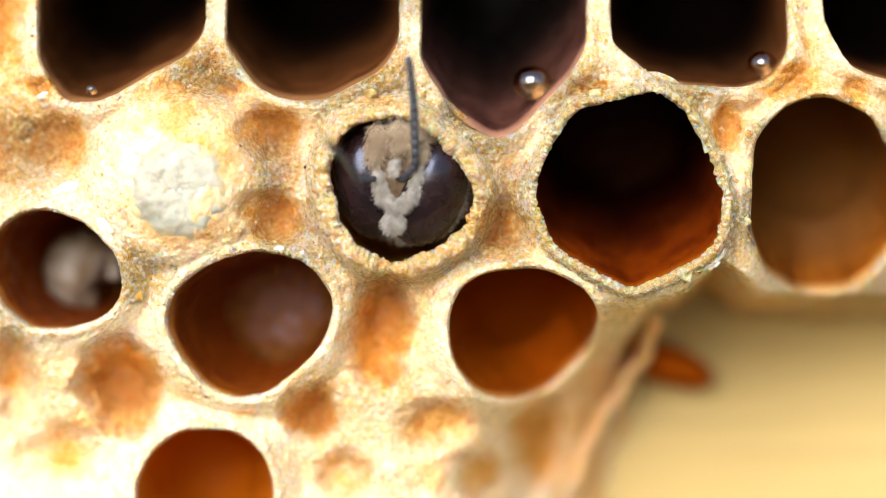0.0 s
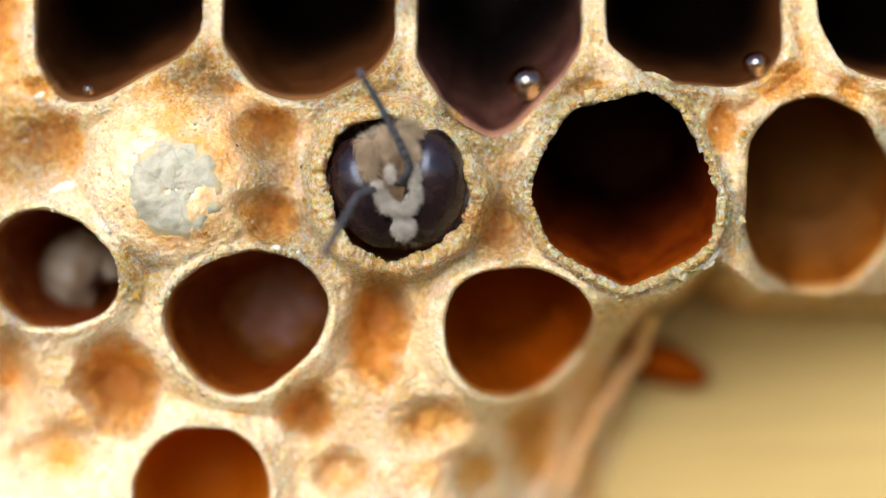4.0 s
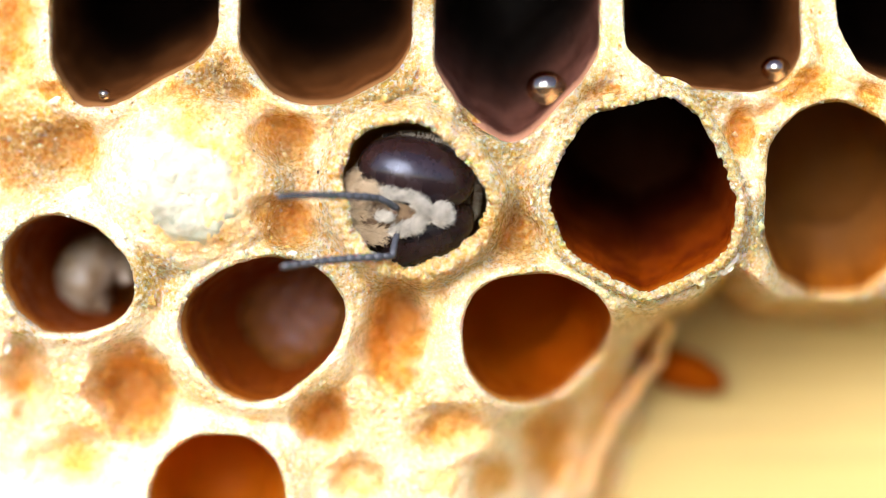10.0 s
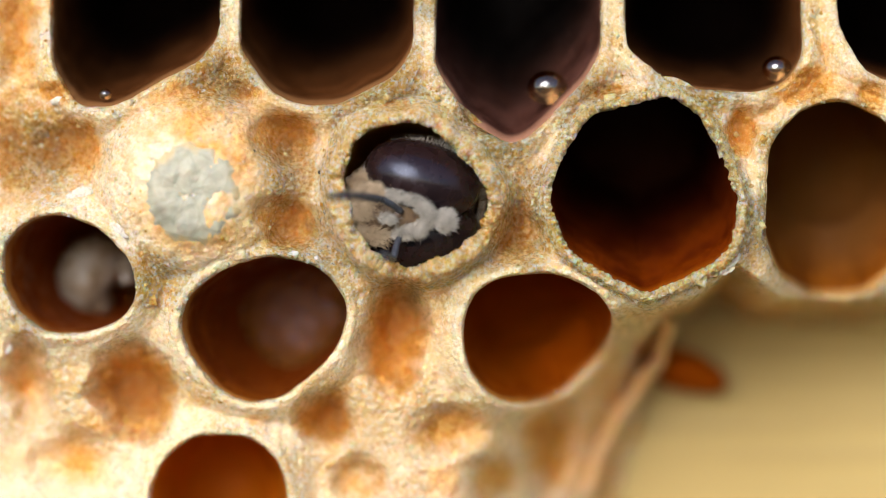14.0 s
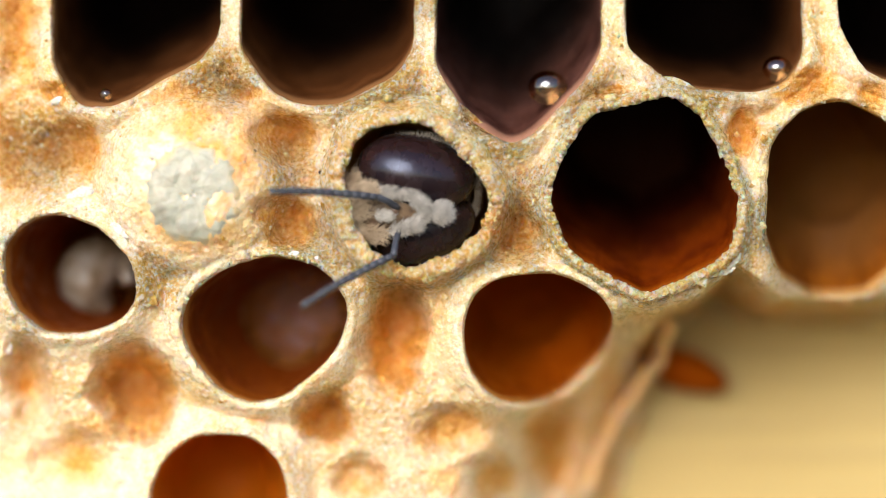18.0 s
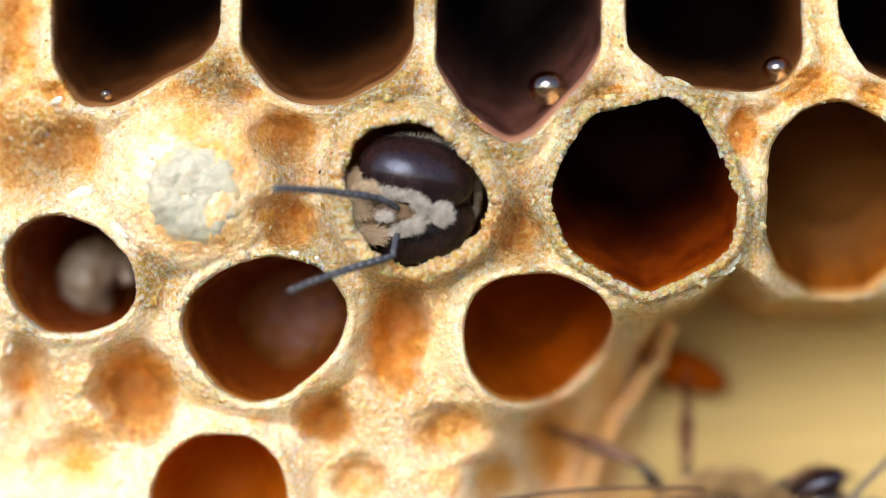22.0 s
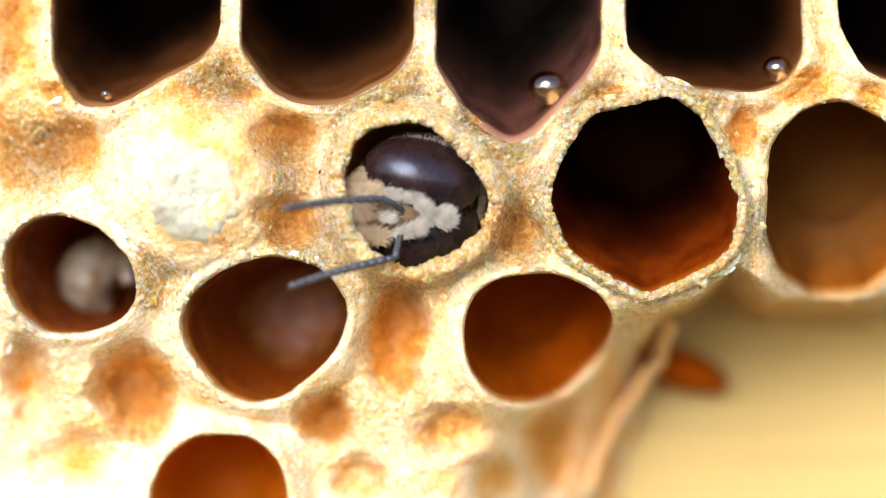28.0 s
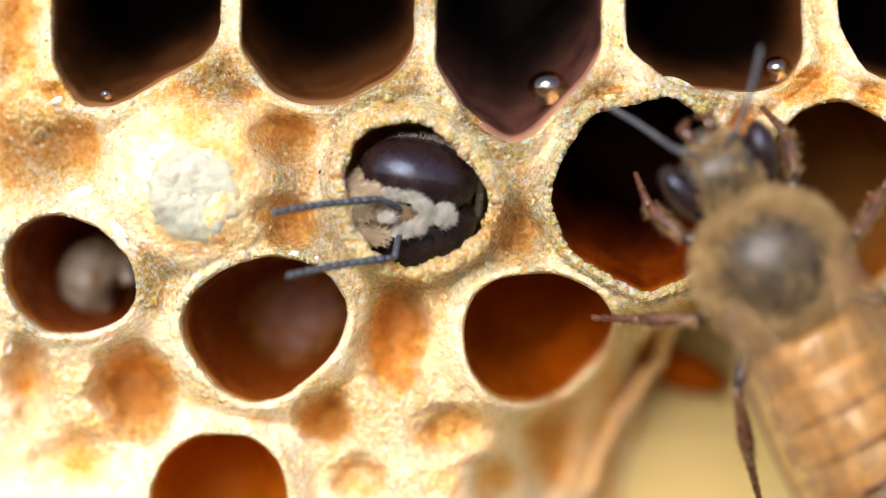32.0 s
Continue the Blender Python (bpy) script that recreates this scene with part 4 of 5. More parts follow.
def build_drone():
    rng = random.Random(4)
    bee = thing("drone_bee", "dark huge-eyed drone bee gnawing its way out of a cell", "bee")
    v, f = ellipsoid((0, 0.35, 0.05), (1.98, 1.2, 1.98), lumps=0.02)
    head = part("head", yawed(v), f, CHITIN, bee, "black head with a pale hairy face")
    for s in (-1, 1):
        v, f = ellipsoid((s * 1.02, -0.05, -0.08), (1.26, 1.46, 2.02), (0, s * 14, s * 4), 48, 36)
        part("compound_eye", yawed(v), f, EYE, head, "huge glossy purple-black compound eye")
    v, f = ellipsoid((0, -0.72, 0.70), (0.95, 0.78, 1.5), (0, 0, 0), 36, 26, 0.06)
    part("face", yawed(v), f, FACE, head, "brown face between the eyes")
    v, f = ellipsoid((0, -1.05, 1.45), (0.66, 0.5, 0.45), lumps=0.08)
    part("clypeus", yawed(v), f, MOUTH, head, "tan shield over the mouth")
    for s in (-1, 1):
        v, f = ellipsoid((s * 0.40, -0.95, 1.85), (0.32, 0.35, 0.38), lumps=0.1)
        part("mandible", yawed(v), f, MOUTH, head, "tan jaw")
    v, f = tube([(0, -1.05, 1.8), (0.1, -1.15, 2.1), (0.05, -0.9, 2.25)], [0.2, 0.16, 0.08])
    part("tongue", yawed(v), f, MOUTH, head, "tan folded tongue")
    # pale tufts of hair: from, to, half width, how many, how long
    def tufts(rows):
        pieces = []
        for p, q, r, count, ln in rows:
            p, q = Vector(p), Vector(q)
            roots, ways = [], []
            for _ in range(count):
                o = Vector((rng.gauss(0, 1), rng.gauss(0, 1) - 0.6, rng.gauss(0, 1))).normalized()
                roots.append(p.lerp(q, rng.random()) + o * r * rng.uniform(0.35, 1.0))
                ways.append(o * 0.7 + Vector((0, -0.15, -1.0)))
            pieces.append(hair_coat(roots, ways, ln, 0.010, rng, 0.36))
        return joined(*pieces)
    v, f = tufts((((0.26, -1.60, 1.05), (0.14, -1.66, 0.10), 0.27, 1300, 0.24), ((0.14, -1.66, 0.10), (-0.42, -1.62, -0.36), 0.29, 1100, 0.26),
                  ((-0.42, -1.60, -0.36), (-0.92, -1.42, -0.05), 0.27, 900, 0.26), ((-0.92, -1.42, -0.05), (-1.10, -1.25, 0.75), 0.25, 900, 0.26),
                  ((-0.56, -1.60, -1.00), (-0.48, -1.62, -0.80), 0.42, 1900, 0.20), ((-0.62, -1.60, 0.80), (-0.58, -1.55, 1.25), 0.20, 500, 0.2)))
    part("face_hair", v, f, HAIR, head, "tufts of cream hair on the face")
    v, f = tufts((((0.26, -1.45, 1.25), (0.12, -1.25, 2.15), 0.42, 1800, 0.22), ((-0.35, -1.40, 1.65), (-0.45, -1.15, 2.35), 0.42, 1500, 0.22),
                  ((-1.20, -1.10, 1.15), (-1.10, -0.95, 2.15), 0.42, 1700, 0.22), ((0.75, -0.95, 1.95), (0.35, -0.75, 2.40), 0.36, 1100, 0.22)))
    part("cheek_hair", v, f, PINK_HAIR, head, "tan hair round the jaws")
    for s in (-1, 1):
        v, f = ellipsoid((s * 0.33, -1.48, 0.70), (0.18, 0.16, 0.18))
        part("antenna_socket", yawed(v), f, MOUTH, head)
    roots, ways = [], []
    for i in range(1500):
        a = rng.uniform(0, 2 * math.pi)
        q = Vector((math.cos(a), rng.uniform(0.05, 0.5), math.sin(a)))
        roots.append((q.x * 2.12, 0.15 + q.y, q.z * 2.0 - 0.05))
        ways.append((q.x, -0.25, q.z))
    v, f = hair_coat(roots, ways, 0.34, 0.011, rng, 0.25)
    part("head_fringe", yawed(v), f, HAIR, head, "fine pale fringe of hair behind the eyes")
    # the chest fills the cell behind the head
    v, f = ellipsoid((0, 3.6, -0.05), (2.15, 2.3, 2.15), lumps=0.04)
    chest = part("thorax", v, f, CHITIN, bee, "dark hairy thorax inside the cell")
    roots, ways = coat_on((0, 3.6, -0.05), (2.15, 2.3, 2.15), lambda d: d.y < 0.1, 1500, rng)
    v, f = hair_coat(roots, ways, 0.5, 0.016, rng, 0.4)
    part("thorax_hair", v, f, TAN_HAIR, chest)
    v, f = ellipsoid((0, 7.2, 0), (2.1, 2.6, 2.1))
    part("abdomen", v, f, BAND_DARK, bee)
    for s in (-1, 1):
        v, f = tube([(s * 1.5, 2.5, 1.0), (s * 2.05, 1.3, 0.9), (s * 2.15, 0.9, 0.1), (s * 2.1, 1.3, -0.8)], [0.2, 0.28, 0.24, 0.12], 12)
        part("front_leg", v, f, LEG, bee, "folded red-brown front leg")
    feelers = {}
    for key, (base, elbow) in ELBOWS.items():
        d = Vector(elbow) - Vector(base)
        v, f = tube([(0, 0, -0.1), (0, 0, 0.05), (0.03, 0, d.length * 0.5), (0, 0, d.length), (0, 0, d.length + 0.06)], [0.09, 0.12, 0.105, 0.12, 0.06], 12)
        scape = part("antenna", v, f, FEELER, bee, "jointed slate-grey antenna")
        scape.matrix_basis = Matrix.LocRotScale(Vector(base) * MM, fit_turn(d), None)
        v, f = flagellum_shape()
        feelers[key] = part("flagellum", v, f, FEELER, scape, "ringed slate-grey antenna whip")
    return bee, feelers


FEEL = []


def feel(t, x, z, roll, ax, az, bx, bz, depth=0.9):
    """The drone at t seconds: middle of its head, roll in degrees, and where the two antenna tips are."""
    FEEL.append((t, x, depth, z, roll, ax, az, bx, bz))


feel(0, -0.93, 2.07, 0, -3.35, 3.3, -0.72, 6.16)
feel(0.4, -0.95, 2.08, 0, -3.80, 5.66, -0.38, 5.87)
feel(0.8, -0.94, 2.08, 0, -3.58, 5.65, -0.04, 5.83)
feel(1, -0.93, 2.08, -2, -3.53, 5.58, 0.39, 5.91)
feel(1.2, -0.97, 2.14, -2, -3.24, 5.37, 0.56, 5.93)
feel(1.6, -1.02, 2.21, -2, -2.95, 5.77, 0.30, 5.85)
feel(2, -1.00, 2.19, -2, -3.72, 4.68, 0.01, 5.56)
feel(2.4, -0.91, 2.10, 0, -3.17, 4.24, 0.07, 5.33)
feel(2.8, -0.90, 2.02, 2, -3.89, 3.55, -0.33, 5.75)
feel(3.2, -0.87, 1.96, 5, -3.09, 3.45, -0.39, 5.56)
feel(3.5, -0.81, 1.94, 8, -3.43, -0.45, -1.16, 5.90)
feel(4.5, -0.78, 1.88, 24, -3.65, -0.18, -2.88, 5.36)
feel(5.5, -0.55, 1.75, 40, -4.97, -2.25, -4.23, 5.29)
feel(5.9, -0.69, 1.80, 44, -5.11, -2.10, -4.31, 5.32)
feel(6, -0.76, 1.82, 45, -5.20, -2.06, -4.34, 5.36)
feel(6.1, -0.78, 1.82, 47, -5.40, -0.91, -4.21, 4.87)
feel(6.3, -0.79, 1.83, 56, -4.77, -0.43, -3.82, 4.16)
feel(6.5, -0.84, 1.80, 66, -3.77, 0.69, -3.36, 3.56)
feel(6.7, -0.82, 1.79, 75, -5.85, -1.44, -3.44, 3.55)
feel(7, -0.80, 1.78, 82, -5.71, -1.09, -3.90, 3.34)
feel(7.3, -0.78, 1.74, 88, -5.83, -0.31, -4.77, 3.79)
feel(7.6, -0.75, 1.72, 90, -5.84, 0.07, -5.36, 3.38)
feel(8, -0.76, 1.71, 90, -4.40, -2.33, -5.20, 1.94)
feel(8.5, -0.74, 1.70, 90, -5.26, -0.92, -4.99, 3.06)
feel(9, -0.73, 1.70, 88, -5.38, -0.71, -5.38, 1.80)
feel(9.5, -0.71, 1.70, 88, -5.21, -0.77, -5.32, 1.86)
feel(10, -0.75, 1.70, 90, -5.27, -0.67, -5.38, 1.65)
feel(10.5, -0.80, 1.70, 90, -5.27, -1.19, -5.43, 1.65)
feel(11, -0.76, 1.66, 88, -5.43, -0.67, -5.12, 2.85)
feel(11.5, -0.73, 1.70, 88, -5.43, -0.61, -5.34, 2.54)
feel(12, -0.84, 1.74, 90, -5.23, -1.19, -5.28, 1.97)
feel(12.3, -0.81, 1.70, 90, -5.82, -0.25, -5.65, 2.07)
feel(12.6, -0.77, 1.66, 91, -6.34, -0.82, -5.71, 1.49)
feel(12.9, -0.72, 1.63, 90, -6.25, -0.82, -5.71, 1.07)
feel(13, -0.66, 1.59, 89, -1.96, -3.81, -5.60, 1.26)
feel(13.2, -0.66, 1.59, 89, -4.26, -2.28, -5.50, 1.74)
feel(13.5, -0.66, 1.61, 88, -6.48, 0.78, -5.43, 2.35)
feel(14, -0.63, 1.55, 86, -1.9, -0.30, -3.70, 1.65)
feel(14.5, -0.75, 1.66, 90, -5.11, -1.57, -5.72, 2.54)
feel(16.5, -0.88, 1.66, 94, -4.19, -2.54, -5.83, 2.01)
feel(17, -0.88, 1.70, 92, -4.23, -2.53, -5.62, 2.64)
feel(17.5, -0.84, 1.74, 91, -4.32, -2.09, -5.66, 3.06)
feel(18, -0.80, 1.74, 91, -4.61, -1.95, -5.74, 1.84)
feel(18.5, -0.84, 1.74, 91, -4.53, -2.03, -5.84, 2.51)
feel(19, -0.92, 1.70, 91, -4.80, -1.89, -5.85, 2.12)
feel(19.5, -0.88, 1.70, 91, -5.03, -1.82, -5.55, 2.26)
feel(20, -0.80, 1.70, 90, -5.03, -1.70, -5.49, 2.76)
feel(20.5, -0.80, 1.70, 90, -4.90, -1.91, -5.53, 2.68)
feel(21, -0.77, 1.66, 90, -4.99, -1.57, -5.53, 1.93)
feel(21.5, -0.80, 1.70, 90, -5.13, -1.47, -5.66, 1.80)
feel(22, -0.80, 1.70, 90, -5.07, -1.47, -5.59, 1.93)
feel(22.5, -0.80, 1.70, 90, -4.90, -1.49, -5.53, 1.34)
feel(23, -0.88, 1.72, 91, -4.96, -1.51, -5.68, 1.89)
feel(23.4, -0.84, 1.72, 91, -5.32, -1.26, -5.66, 1.93)
feel(23.7, -0.77, 1.66, 90, -5.76, 0.02, -2.9, 2.6)
feel(24, -0.69, 1.63, 88, -5.87, 0.59, -2.4, 2.2)
feel(24.4, -0.80, 1.66, 90, -5.28, -1.68, -5.97, 1.34)
feel(24.7, -0.77, 1.66, 90, -5.84, -1.57, -5.32, 1.13)
feel(25, -0.77, 1.66, 90, -2.47, -1.55, -6.01, 1.34)
feel(25.2, -0.77, 1.66, 90, -3.71, -2.28, -5.82, 1.93)
feel(25.5, -0.80, 1.70, 92, -4.96, -1.47, -5.70, 2.47)
feel(27.5, -0.80, 1.70, 90, -4.99, -1.36, -5.17, 0.84)
feel(28, -0.65, 1.63, 88, -5.05, -1.32, -5.24, 1.26)
feel(28.5, -0.69, 1.66, 88, -5.32, -1.36, -5.24, 1.17)
feel(29, -0.69, 1.63, 88, -5.41, -0.86, -5.24, 1.34)
feel(29.5, -0.73, 1.66, 88, -5.28, -0.65, -5.28, 1.34)
feel(30, -0.77, 1.66, 90, -5.34, -0.94, -5.43, 1.45)
feel(30.5, -0.73, 1.63, 89, -4.96, -2.12, -5.91, 1.45)
feel(31, -0.69, 1.63, 89, -4.96, -1.11, -5.45, 1.24)
feel(31.5, -0.69, 1.63, 89, -5.07, -1.05, -5.66, 1.28)
feel(32, -0.73, 1.66, 90, -5.15, -0.99, -5.68, 1.11)


def drone_rows(feelers):
    """Rows for the drone and, in the space of each antenna's first joint, for its whip."""
    body, whips = [], {k: [] for k in feelers}
    for t, x, y, z, roll, ax, az, bx, bz in FEEL:
        early = 1 - float(smooth(20.0, 80.0, np.array(roll)))       # the head bows and faces ahead before it rolls over
        x, y = x - 0.18 * (1 - early), y - 1.1 * float(smooth(2.4, 3.4, np.array(t)) * smooth(7.4, 6.4, np.array(t)))
        nod = pose(0, 0, 0, 17 * early, 0, 12 * early)
        m = pose(x, y, z, 0, -roll, 0) @ nod
        body.append((t, pose(x * MM, y * MM, (z + LIFT) * MM, 0, -roll, 0) @ nod))
        for key, tip in (("a", (ax, az)), ("b", (bx, bz))):
            base, elbow = (Vector(p) for p in ELBOWS[key])
            e = m @ elbow
            flat = Vector((tip[0] - e.x, 0, tip[1] - e.z))
            up = math.sqrt(max(0.0, FEELER_LENGTH ** 2 - flat.length_squared))
            way = m.to_3x3().inverted() @ Vector((flat.x, -up, flat.z))
            joint = fit_turn(elbow - base)
            whips[key].append((t, Matrix.LocRotScale(Vector((0, 0, (elbow - base).length)) * MM, fit_turn(joint.inverted() @ way), None)))
    return body, whips


# ---- the worker that passes by ----
LEGS = [  # side, hip, knee, ankle, toe in the bee's own space: x to its right, -y to its back, z ahead
    ("front_leg", (0.9, 0.9, 2.4), (2.1, 0.4, 3.6), (2.6, 1.3, 5.0), (2.4, 2.6, 6.2)),
    ("middle_leg", (1.1, 1.0, 1.2), (2.9, 0.2, 0.9), (4.6, 1.4, 1.8), (6.0, 2.9, 2.6)),
    ("hind_leg", (1.1, 1.0, 0.0), (2.9, 0.0, -1.6), (3.6, 1.2, -4.0), (4.0, 2.9, -6.0)),
]


def build_leg(name, parent, side, hip, knee, ankle, toe):
    """A jointed leg with its own origin at the hip."""
    h = Vector((hip[0] * side, hip[1], hip[2]))
    k, a, e = (Vector((p[0] * side, p[1], p[2])) - h for p in (knee, ankle, toe))
    v, f = tube([k * 0.0, k * 0.3, k * 0.8, k], [0.16, 0.27, 0.25, 0.15], 12)
    leg = part(name, v, f, CHITIN, parent, "jointed dark leg")
    leg.matrix_basis = Matrix.Translation(h * MM)
    v, f = tube([k, k.lerp(a, 0.15), k.lerp(a, 0.75), a], [0.15, 0.2, 0.29, 0.2], 12)
    part("tibia", v, f, LEG, leg, "glossy red-brown shin")
    pts, rad = [], []
    for i in range(5):
        for q, r in ((0.05, 0.13), (0.8, 0.17), (0.98, 0.10)):
            pts.append(a.lerp(e, (i + q) / 5))
            rad.append(r * (1.1 - 0.12 * i))
    v, f = tube(pts, rad, 10)
    part("tarsus", v, f, LEG, leg)
    rng = random.Random(9)
    roots, ways = [], []
    for i in range(160):
        q = rng.random()
        p = k.lerp(a, q)
        o = Vector((rng.gauss(0, 1), rng.gauss(0, 1), rng.gauss(0, 1))).normalized()
        roots.append(p + o * 0.18)
        ways.append(o + (a - k).normalized() * 0.6)
    v, f = hair_coat(roots, ways, 0.4, 0.013, rng, 0.3)
    part("leg_hair", v, f, TAN_HAIR, leg)
    return leg


def build_wing(bee, side):
    n, m = 30, 14
    vs, fs = [], []
    length = 9.2
    for i in range(n + 1):
        q = i / n
        lead = 0.25 + 0.35 * math.sin(math.pi * q)
        wide = 0.35 + 2.9 * math.sin(math.pi * min(1, q * 0.92 + 0.04)) ** 0.75 * (0.45 + 0.55 * q)
        for j in range(m + 1):
            k = j / m
            vs.append((lead - wide * k, -0.1 * math.sin(3 * k * math.pi) * q - 0.25 * k * q, -q * length * (1 - 0.06 * k)))
    for i in range(n):
        for j in range(m):
            a = i * (m + 1) + j
            fs.append((a, a + 1, a + m + 2, a + m + 1))
    top = len(vs)
    both = vs + [(x, y + 0.02, z) for x, y, z in vs]
    fs2 = fs + [tuple(top + i for i in reversed(q)) for q in fs]
    v = np.array(both) * np.array((side, 1, 1))
    wing = part("wing", v, fs2, WING, bee, "translucent brown-veined wing")
    wing.visible_shadow = False
    wing.matrix_basis = pose(side * 1.9 * MM, -2.0 * MM, 0.9 * MM, -4, 0, side * 4) @ pose(0, 0, 0, 0, side * -5, 0)

    def on(q, k):
        i, j = min(n, q * n), min(m, k * m)
        a = vs[int(round(i)) * (m + 1) + int(round(j))]
        return (a[0] * side, a[1] - 0.02, a[2])
    runs = [[(q / 20, 0.0) for q in range(21)], [(q / 20 * 0.75, 0.22 + 0.05 * math.sin(q / 4)) for q in range(21)], [(q / 20 * 0.9, 0.45 + 0.1 * q / 20) for q in range(21)], [(q / 20 * 0.8, 0.75) for q in range(21)], [(0.45, k / 8 * 0.6) for k in range(9)], [(0.68 + 0.05 * k / 8, k / 8 * 0.8) for k in range(9)], [(0.3, 0.2 + k / 8 * 0.55) for k in range(9)], [(0.85 - 0.1 * k / 8, k / 8 * 0.5) for k in range(9)]]
    for i, run in enumerate(runs):
        v, f = tube([on(q, k) for q, k in run], [0.07 if i == 0 else 0.036] * len(run), 6)
        part("vein", v, f, VEIN, wing)


def build_worker():
    rng = random.Random(12)
    bee = thing("worker_bee", "tan hairy worker bee with folded wings walking over the comb", "bee")
    v, f = joined(ellipsoid((0, 0.1, 4.75), (1.75, 1.15, 1.35), (14, 0, 0), lumps=0.02), ellipsoid((0, 0.35, 5.85), (0.85, 0.7, 0.7), lumps=0.03))
    head = part("head", v, f, CHITIN, bee, "dark triangular head with pale hair")
    for s in (-1, 1):
        v, f = ellipsoid((s * 1.46, -0.22, 4.85), (0.56, 0.80, 1.15), (14, s * 14, 0), 28, 20)
        part("compound_eye", v, f, EYE, head, "glossy black compound eye")
        v, f = tube([(s * 0.35, -0.2, 6.3), (s * 0.5, 0.2, 6.75), (s * 0.1, 0.5, 6.95)], [0.22, 0.2, 0.08], 10)
        part("mandible", v, f, LEG, head)
    pieces = []
    roots, ways = coat_on((0, 0.1, 4.75), (1.75, 1.15, 1.35), lambda d: d.y < 0.4 and abs(d.x) < 0.8 and (d.z < 0.1 or abs(d.x) < 0.5), 2200, rng, (14, 0, 0))
    pieces.append(hair_coat(roots, ways, 0.36, 0.015, rng, 0.4))
    v, f = joined(*pieces)
    part("head_hair", v, f, TAN_HAIR, head)
    v, f = ellipsoid((0, -0.2, 1.35), (2.3, 2.0, 2.25), lumps=0.02)
    chest = part("thorax", v, f, CHITIN, bee, "dark rounded thorax with a thick tan ruff")
    roots, ways = coat_on((0, -0.2, 1.35), (2.3, 2.0, 2.25), lambda d: math.hypot(d.x, d.z) > 0.76 + rng.uniform(-0.12, 0.12), 6500, rng)
    v, f = hair_coat(roots, ways, 0.75, 0.016, rng, 0.4)
    part("thorax_hair", v, f, TAN_HAIR, chest, "thick tan hair")
    roots, ways = coat_on((0, -0.2, 1.35), (2.3, 2.0, 2.25), lambda d: d.y < 0, 2600, rng)
    v, f = hair_coat(roots, ways, 0.5, 0.012, rng, 0.6)
    part("back_hair", v, f, TAN_HAIR, chest)
    v, f = ellipsoid((0, 0.2, -0.75), (0.8, 0.7, 0.7))
    part("waist", v, f, CHITIN, bee)
    for i in range(6):
        z = -1.7 - i * 1.35
        q = (i + 0.5) / 6
        w = 2.25 * math.sin(math.pi * (0.25 + 0.62 * q)) ** 0.8
        pts, rad = [], []
        for k, r in ((0.95, 0.86), (0.3, 0.97), (-0.5, 1.0), (-0.95, 0.97), (-1.0, 0.86)):
            pts.append((0, 0.35 + 0.25 * q, z + k * 0.85))
            rad.append(w * r)
        v, f = tube(pts, rad, 36)
        v = (v - np.array((0, 0.35, 0))) * np.array((1, 0.86, 1)) + np.array((0, 0.35, 0))
        seg = part("tergite", v, f, BAND if i < 4 else BAND_DARK, bee, "amber abdominal ring with a dark hind edge")
        v, f = tube([(0, 0.35 + 0.25 * q, z - 0.62), (0, 0.35 + 0.25 * q, z - 0.84)], [w * 1.006, w * 0.99], 36)
        v = (v - np.array((0, 0.35, 0))) * np.array((1, 0.862, 1)) + np.array((0, 0.35, 0))
        part("dark_band", v, f, BAND_BROWN if i < 4 else BAND_DARK, seg)
        roots, ways = [], []
        for _ in range(800):
            a = rng.uniform(0, 2 * math.pi)
            roots.append((w * math.cos(a), 0.35 + 0.2 * q + 0.86 * w * math.sin(a), z + rng.uniform(-0.3, 0.5)))
            ways.append((math.cos(a), math.sin(a), -1.0))
        v, f = hair_coat(roots, ways, 0.45, 0.014, rng, 0.25)
        part("band_hair", v, f, TAN_HAIR, seg)
    for s in (-1, 1):
        build_wing(bee, s)
    legs = []
    for i, (name, *joints) in enumerate(LEGS):
        for s in (-1, 1):
            legs.append((build_leg(name, bee, s, *joints), s, i))
    feelers = []
    for s in (-1, 1):
        v, f = tube([(0, 0, -0.1), (0, 0, 0.6), (0, 0, 1.25)], [0.1, 0.095, 0.11], 10)
        scape = part("antenna", v, f, FEELER, bee, "elbowed slate-grey antenna")
        scape.matrix_basis = Matrix.LocRotScale(Vector((s * 0.3, -0.75, 5.5)) * MM, fit_turn((s * 0.75, -0.5, 0.75)), None)
        v, f = flagellum_shape()
        v = v * np.array((0.75, 0.75, 0.66))
        fl = part("flagellum", v, f, FEELER, scape)
        fl.matrix_basis = Matrix.LocRotScale(Vector((0, 0, 1.25)) * MM, fit_turn((-s * 0.15, 0.6, 1.0)), None)
        feelers.append((scape, s))
    return bee, legs, feelers


def bee_at(x, z, y, heading, pitch=0.0, roll=0.0):
    """heading: degrees by which it points to the left of straight up; pitch: head lifted off the comb; roll: leaning on its side."""
    return pose(x * MM, y * MM, (z + LIFT) * MM, 0, -heading, 0) @ pose(0, 0, 0, pitch, 0, 0) @ pose(0, 0, 0, 0, 0, roll)


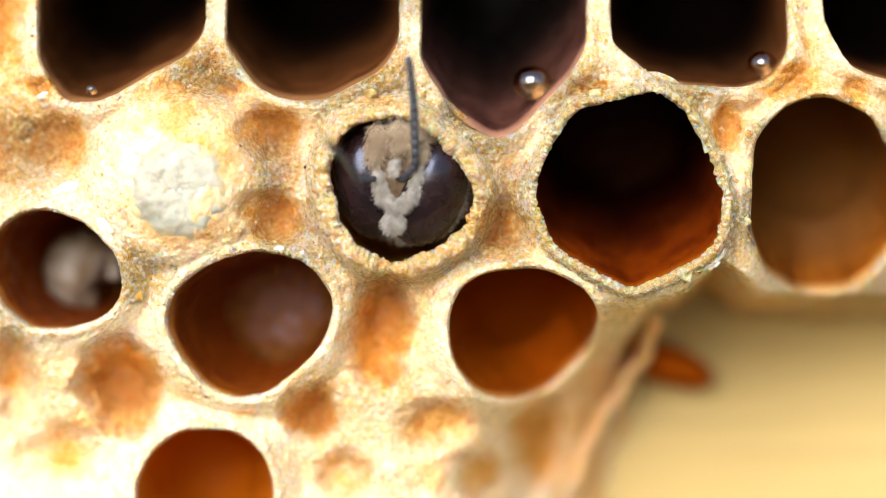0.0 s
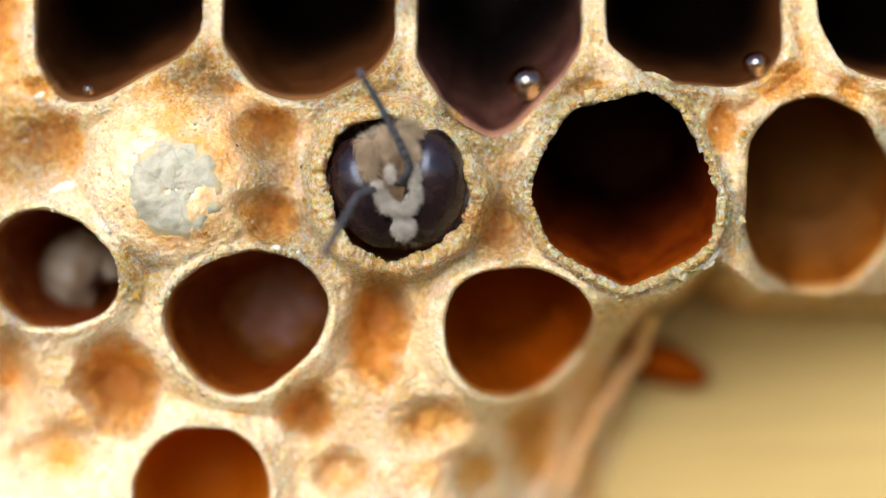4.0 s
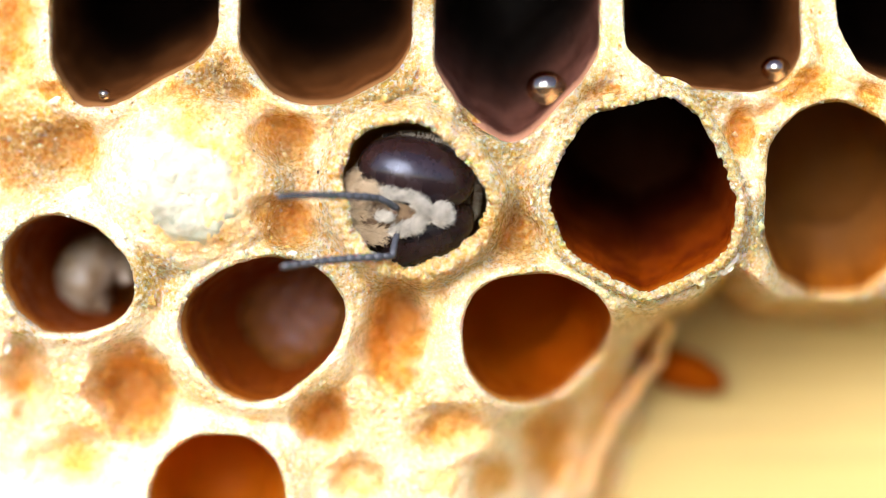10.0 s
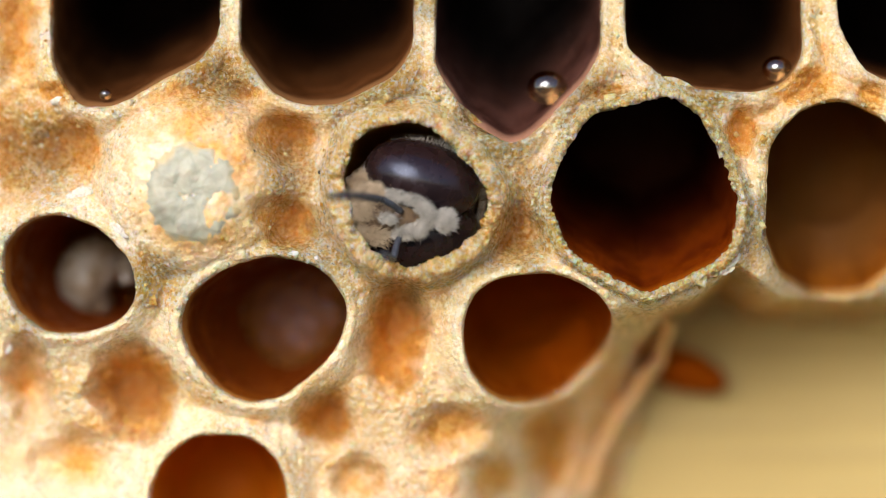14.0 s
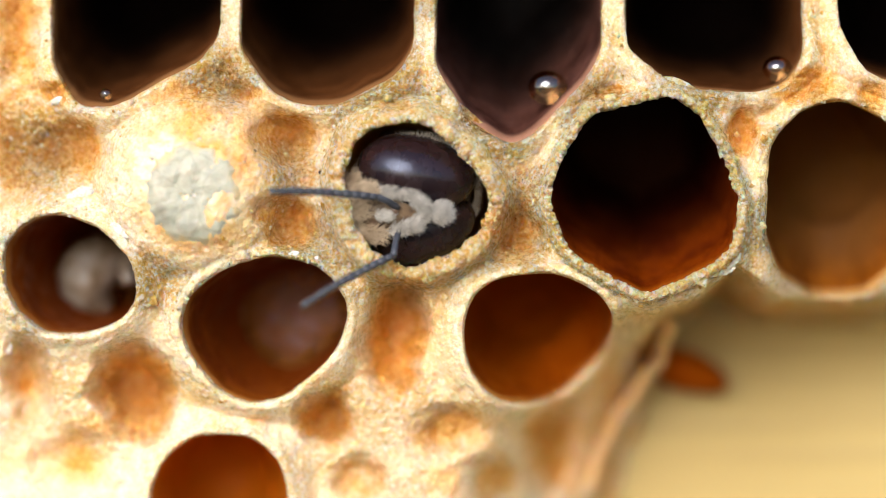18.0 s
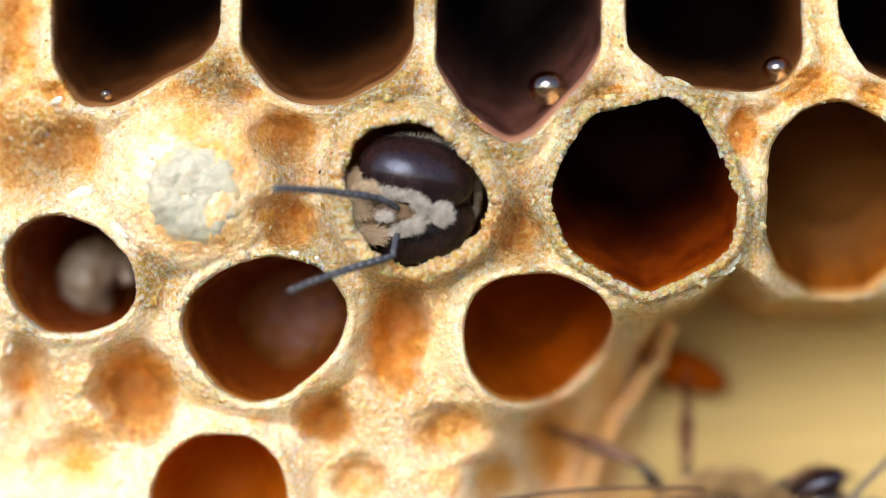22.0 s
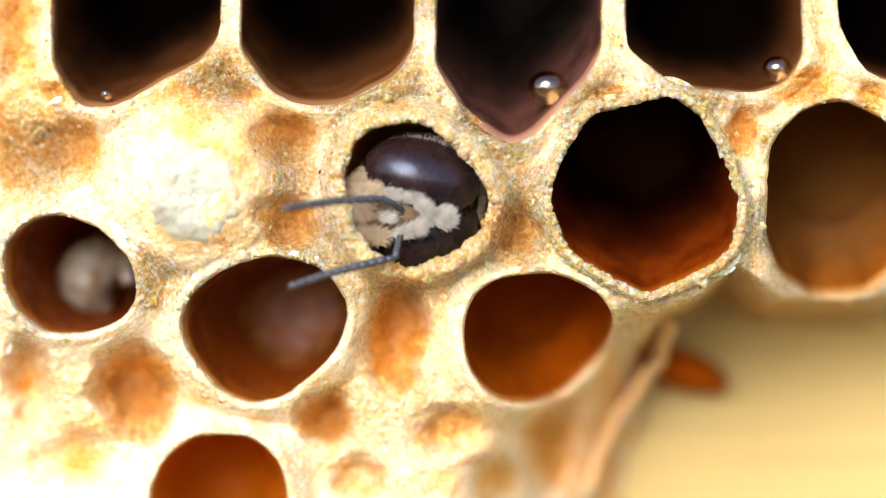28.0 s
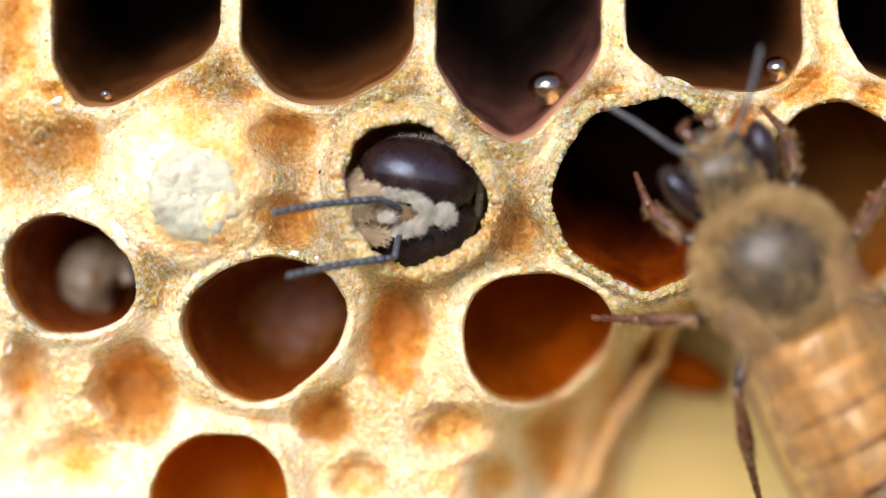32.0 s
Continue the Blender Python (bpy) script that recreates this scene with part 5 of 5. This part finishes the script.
WORKER = [
    (0, bee_at(-32.22, -14.14, 1.0, -90)),
    (19.5, bee_at(-32.22, -14.14, 1.0, -90)),
    (20.2, bee_at(-23.23, -9.55, -1.0, -80)),
    (20.6, bee_at(-19.59, -9.74, -1.0, -85)),
    (21.0, bee_at(-16.1, -11.4, -1.5, -88)),
    (21.5, bee_at(-5.82, -11.84, -1.0, -92)),
    (22.0, bee_at(8.6, -10.6, 5.5, -80)),
    (22.4, bee_at(14.2, -10.0, 5.5, -86)),
    (23.0, bee_at(23.27, -13.57, 7.0, -100)),
    (25.0, bee_at(25.18, -18.35, 8.0, -160)),
    (26.3, bee_at(19.44, -22.17, 8.0, -220)),
    (27.6, bee_at(11.79, -21.22, 8.0, -290)),
    (29.0, bee_at(7.00, -19.88, 7.0, -350)),
    (29.6, bee_at(5.66, -17.01, 8.0, -355)),
    (30.0, bee_at(7.38, -12.92, 8.5, -348, 0)),
    (30.2, bee_at(7.88, -12.59, 8.0, -360, 0)),
    (30.4, bee_at(8.74, -12.07, 7, -366, 0)),
    (30.5, bee_at(10.30, -10.92, 6.5, -360, 0)),
    (30.6, bee_at(10.90, -10.19, 6, -356, 0)),
    (30.7, bee_at(11.44, -8.96, 6, -352, 0)),
    (30.8, bee_at(11.62, -8.76, 6, -352, 0)),
    (30.9, bee_at(11.54, -9.47, 5.5, -355, 0)),
    (31.0, bee_at(12.38, -9.42, 4.5, -357, 6)),
    (31.1, bee_at(12.40, -9.11, 3.2, -352, 12)),
    (31.2, bee_at(12.37, -8.45, 1.5, -351, 16)),
    (31.3, bee_at(12.15, -7.77, 0.2, -350, 16)),
    (31.4, bee_at(12.31, -7.20, -0.8, -352, 16)),
    (31.5, bee_at(12.54, -6.04, -1.5, -352, 15)),
    (31.6, bee_at(12.48, -5.23, -2.2, -350, 12)),
    (31.7, bee_at(12.18, -4.52, -2.8, -345, 8)),
    (31.8, bee_at(12.10, -2.89, -3.2, -337, 4)),
    (31.9, bee_at(11.85, -2.31, -3.3, -333, 0)),
    (32.0, bee_at(11.52, -1.79, -3.3, -332, 0)),
]


def motions():
    body, whips = drone_rows(drone_feelers)
    walk(drone, body)
    for key, rows in whips.items():
        walk(drone_feelers[key], rows)
    walk(worker, WORKER)
    for leg, side, i in worker_legs:
        rest = leg.matrix_basis.copy()
        rows = [(0, rest)]
        for k in range(125):
            t = 19.6 + k * 0.1
            gait = 16 * math.sin(2 * math.pi * 2.6 * t + (0 if (i % 2 == 0) == (side > 0) else math.pi)) * (1 if t < 23 or 29.4 < t < 31.75 else 0)
            rows.append((t, rest @ pose(0, 0, 0, 0, gait * side, 0)))
        walk(leg, rows)
    for scape, side in worker_feelers:
        rest = scape.matrix_basis.copy()
        rows = [(0, rest)]
        for k in range(62):
            t = 19.6 + k * 0.2
            rows.append((t, rest @ pose(0, 0, 0, 12 * math.sin(5.1 * t + side), 9 * math.sin(3.7 * t + 2 * side), 0)))
        walk(scape, rows)


build_setting()
honeycomb = build_comb()
build_drops()
build_larva()
build_specks()
drone, drone_feelers = build_drone()
worker, worker_legs, worker_feelers = build_worker()
motions()
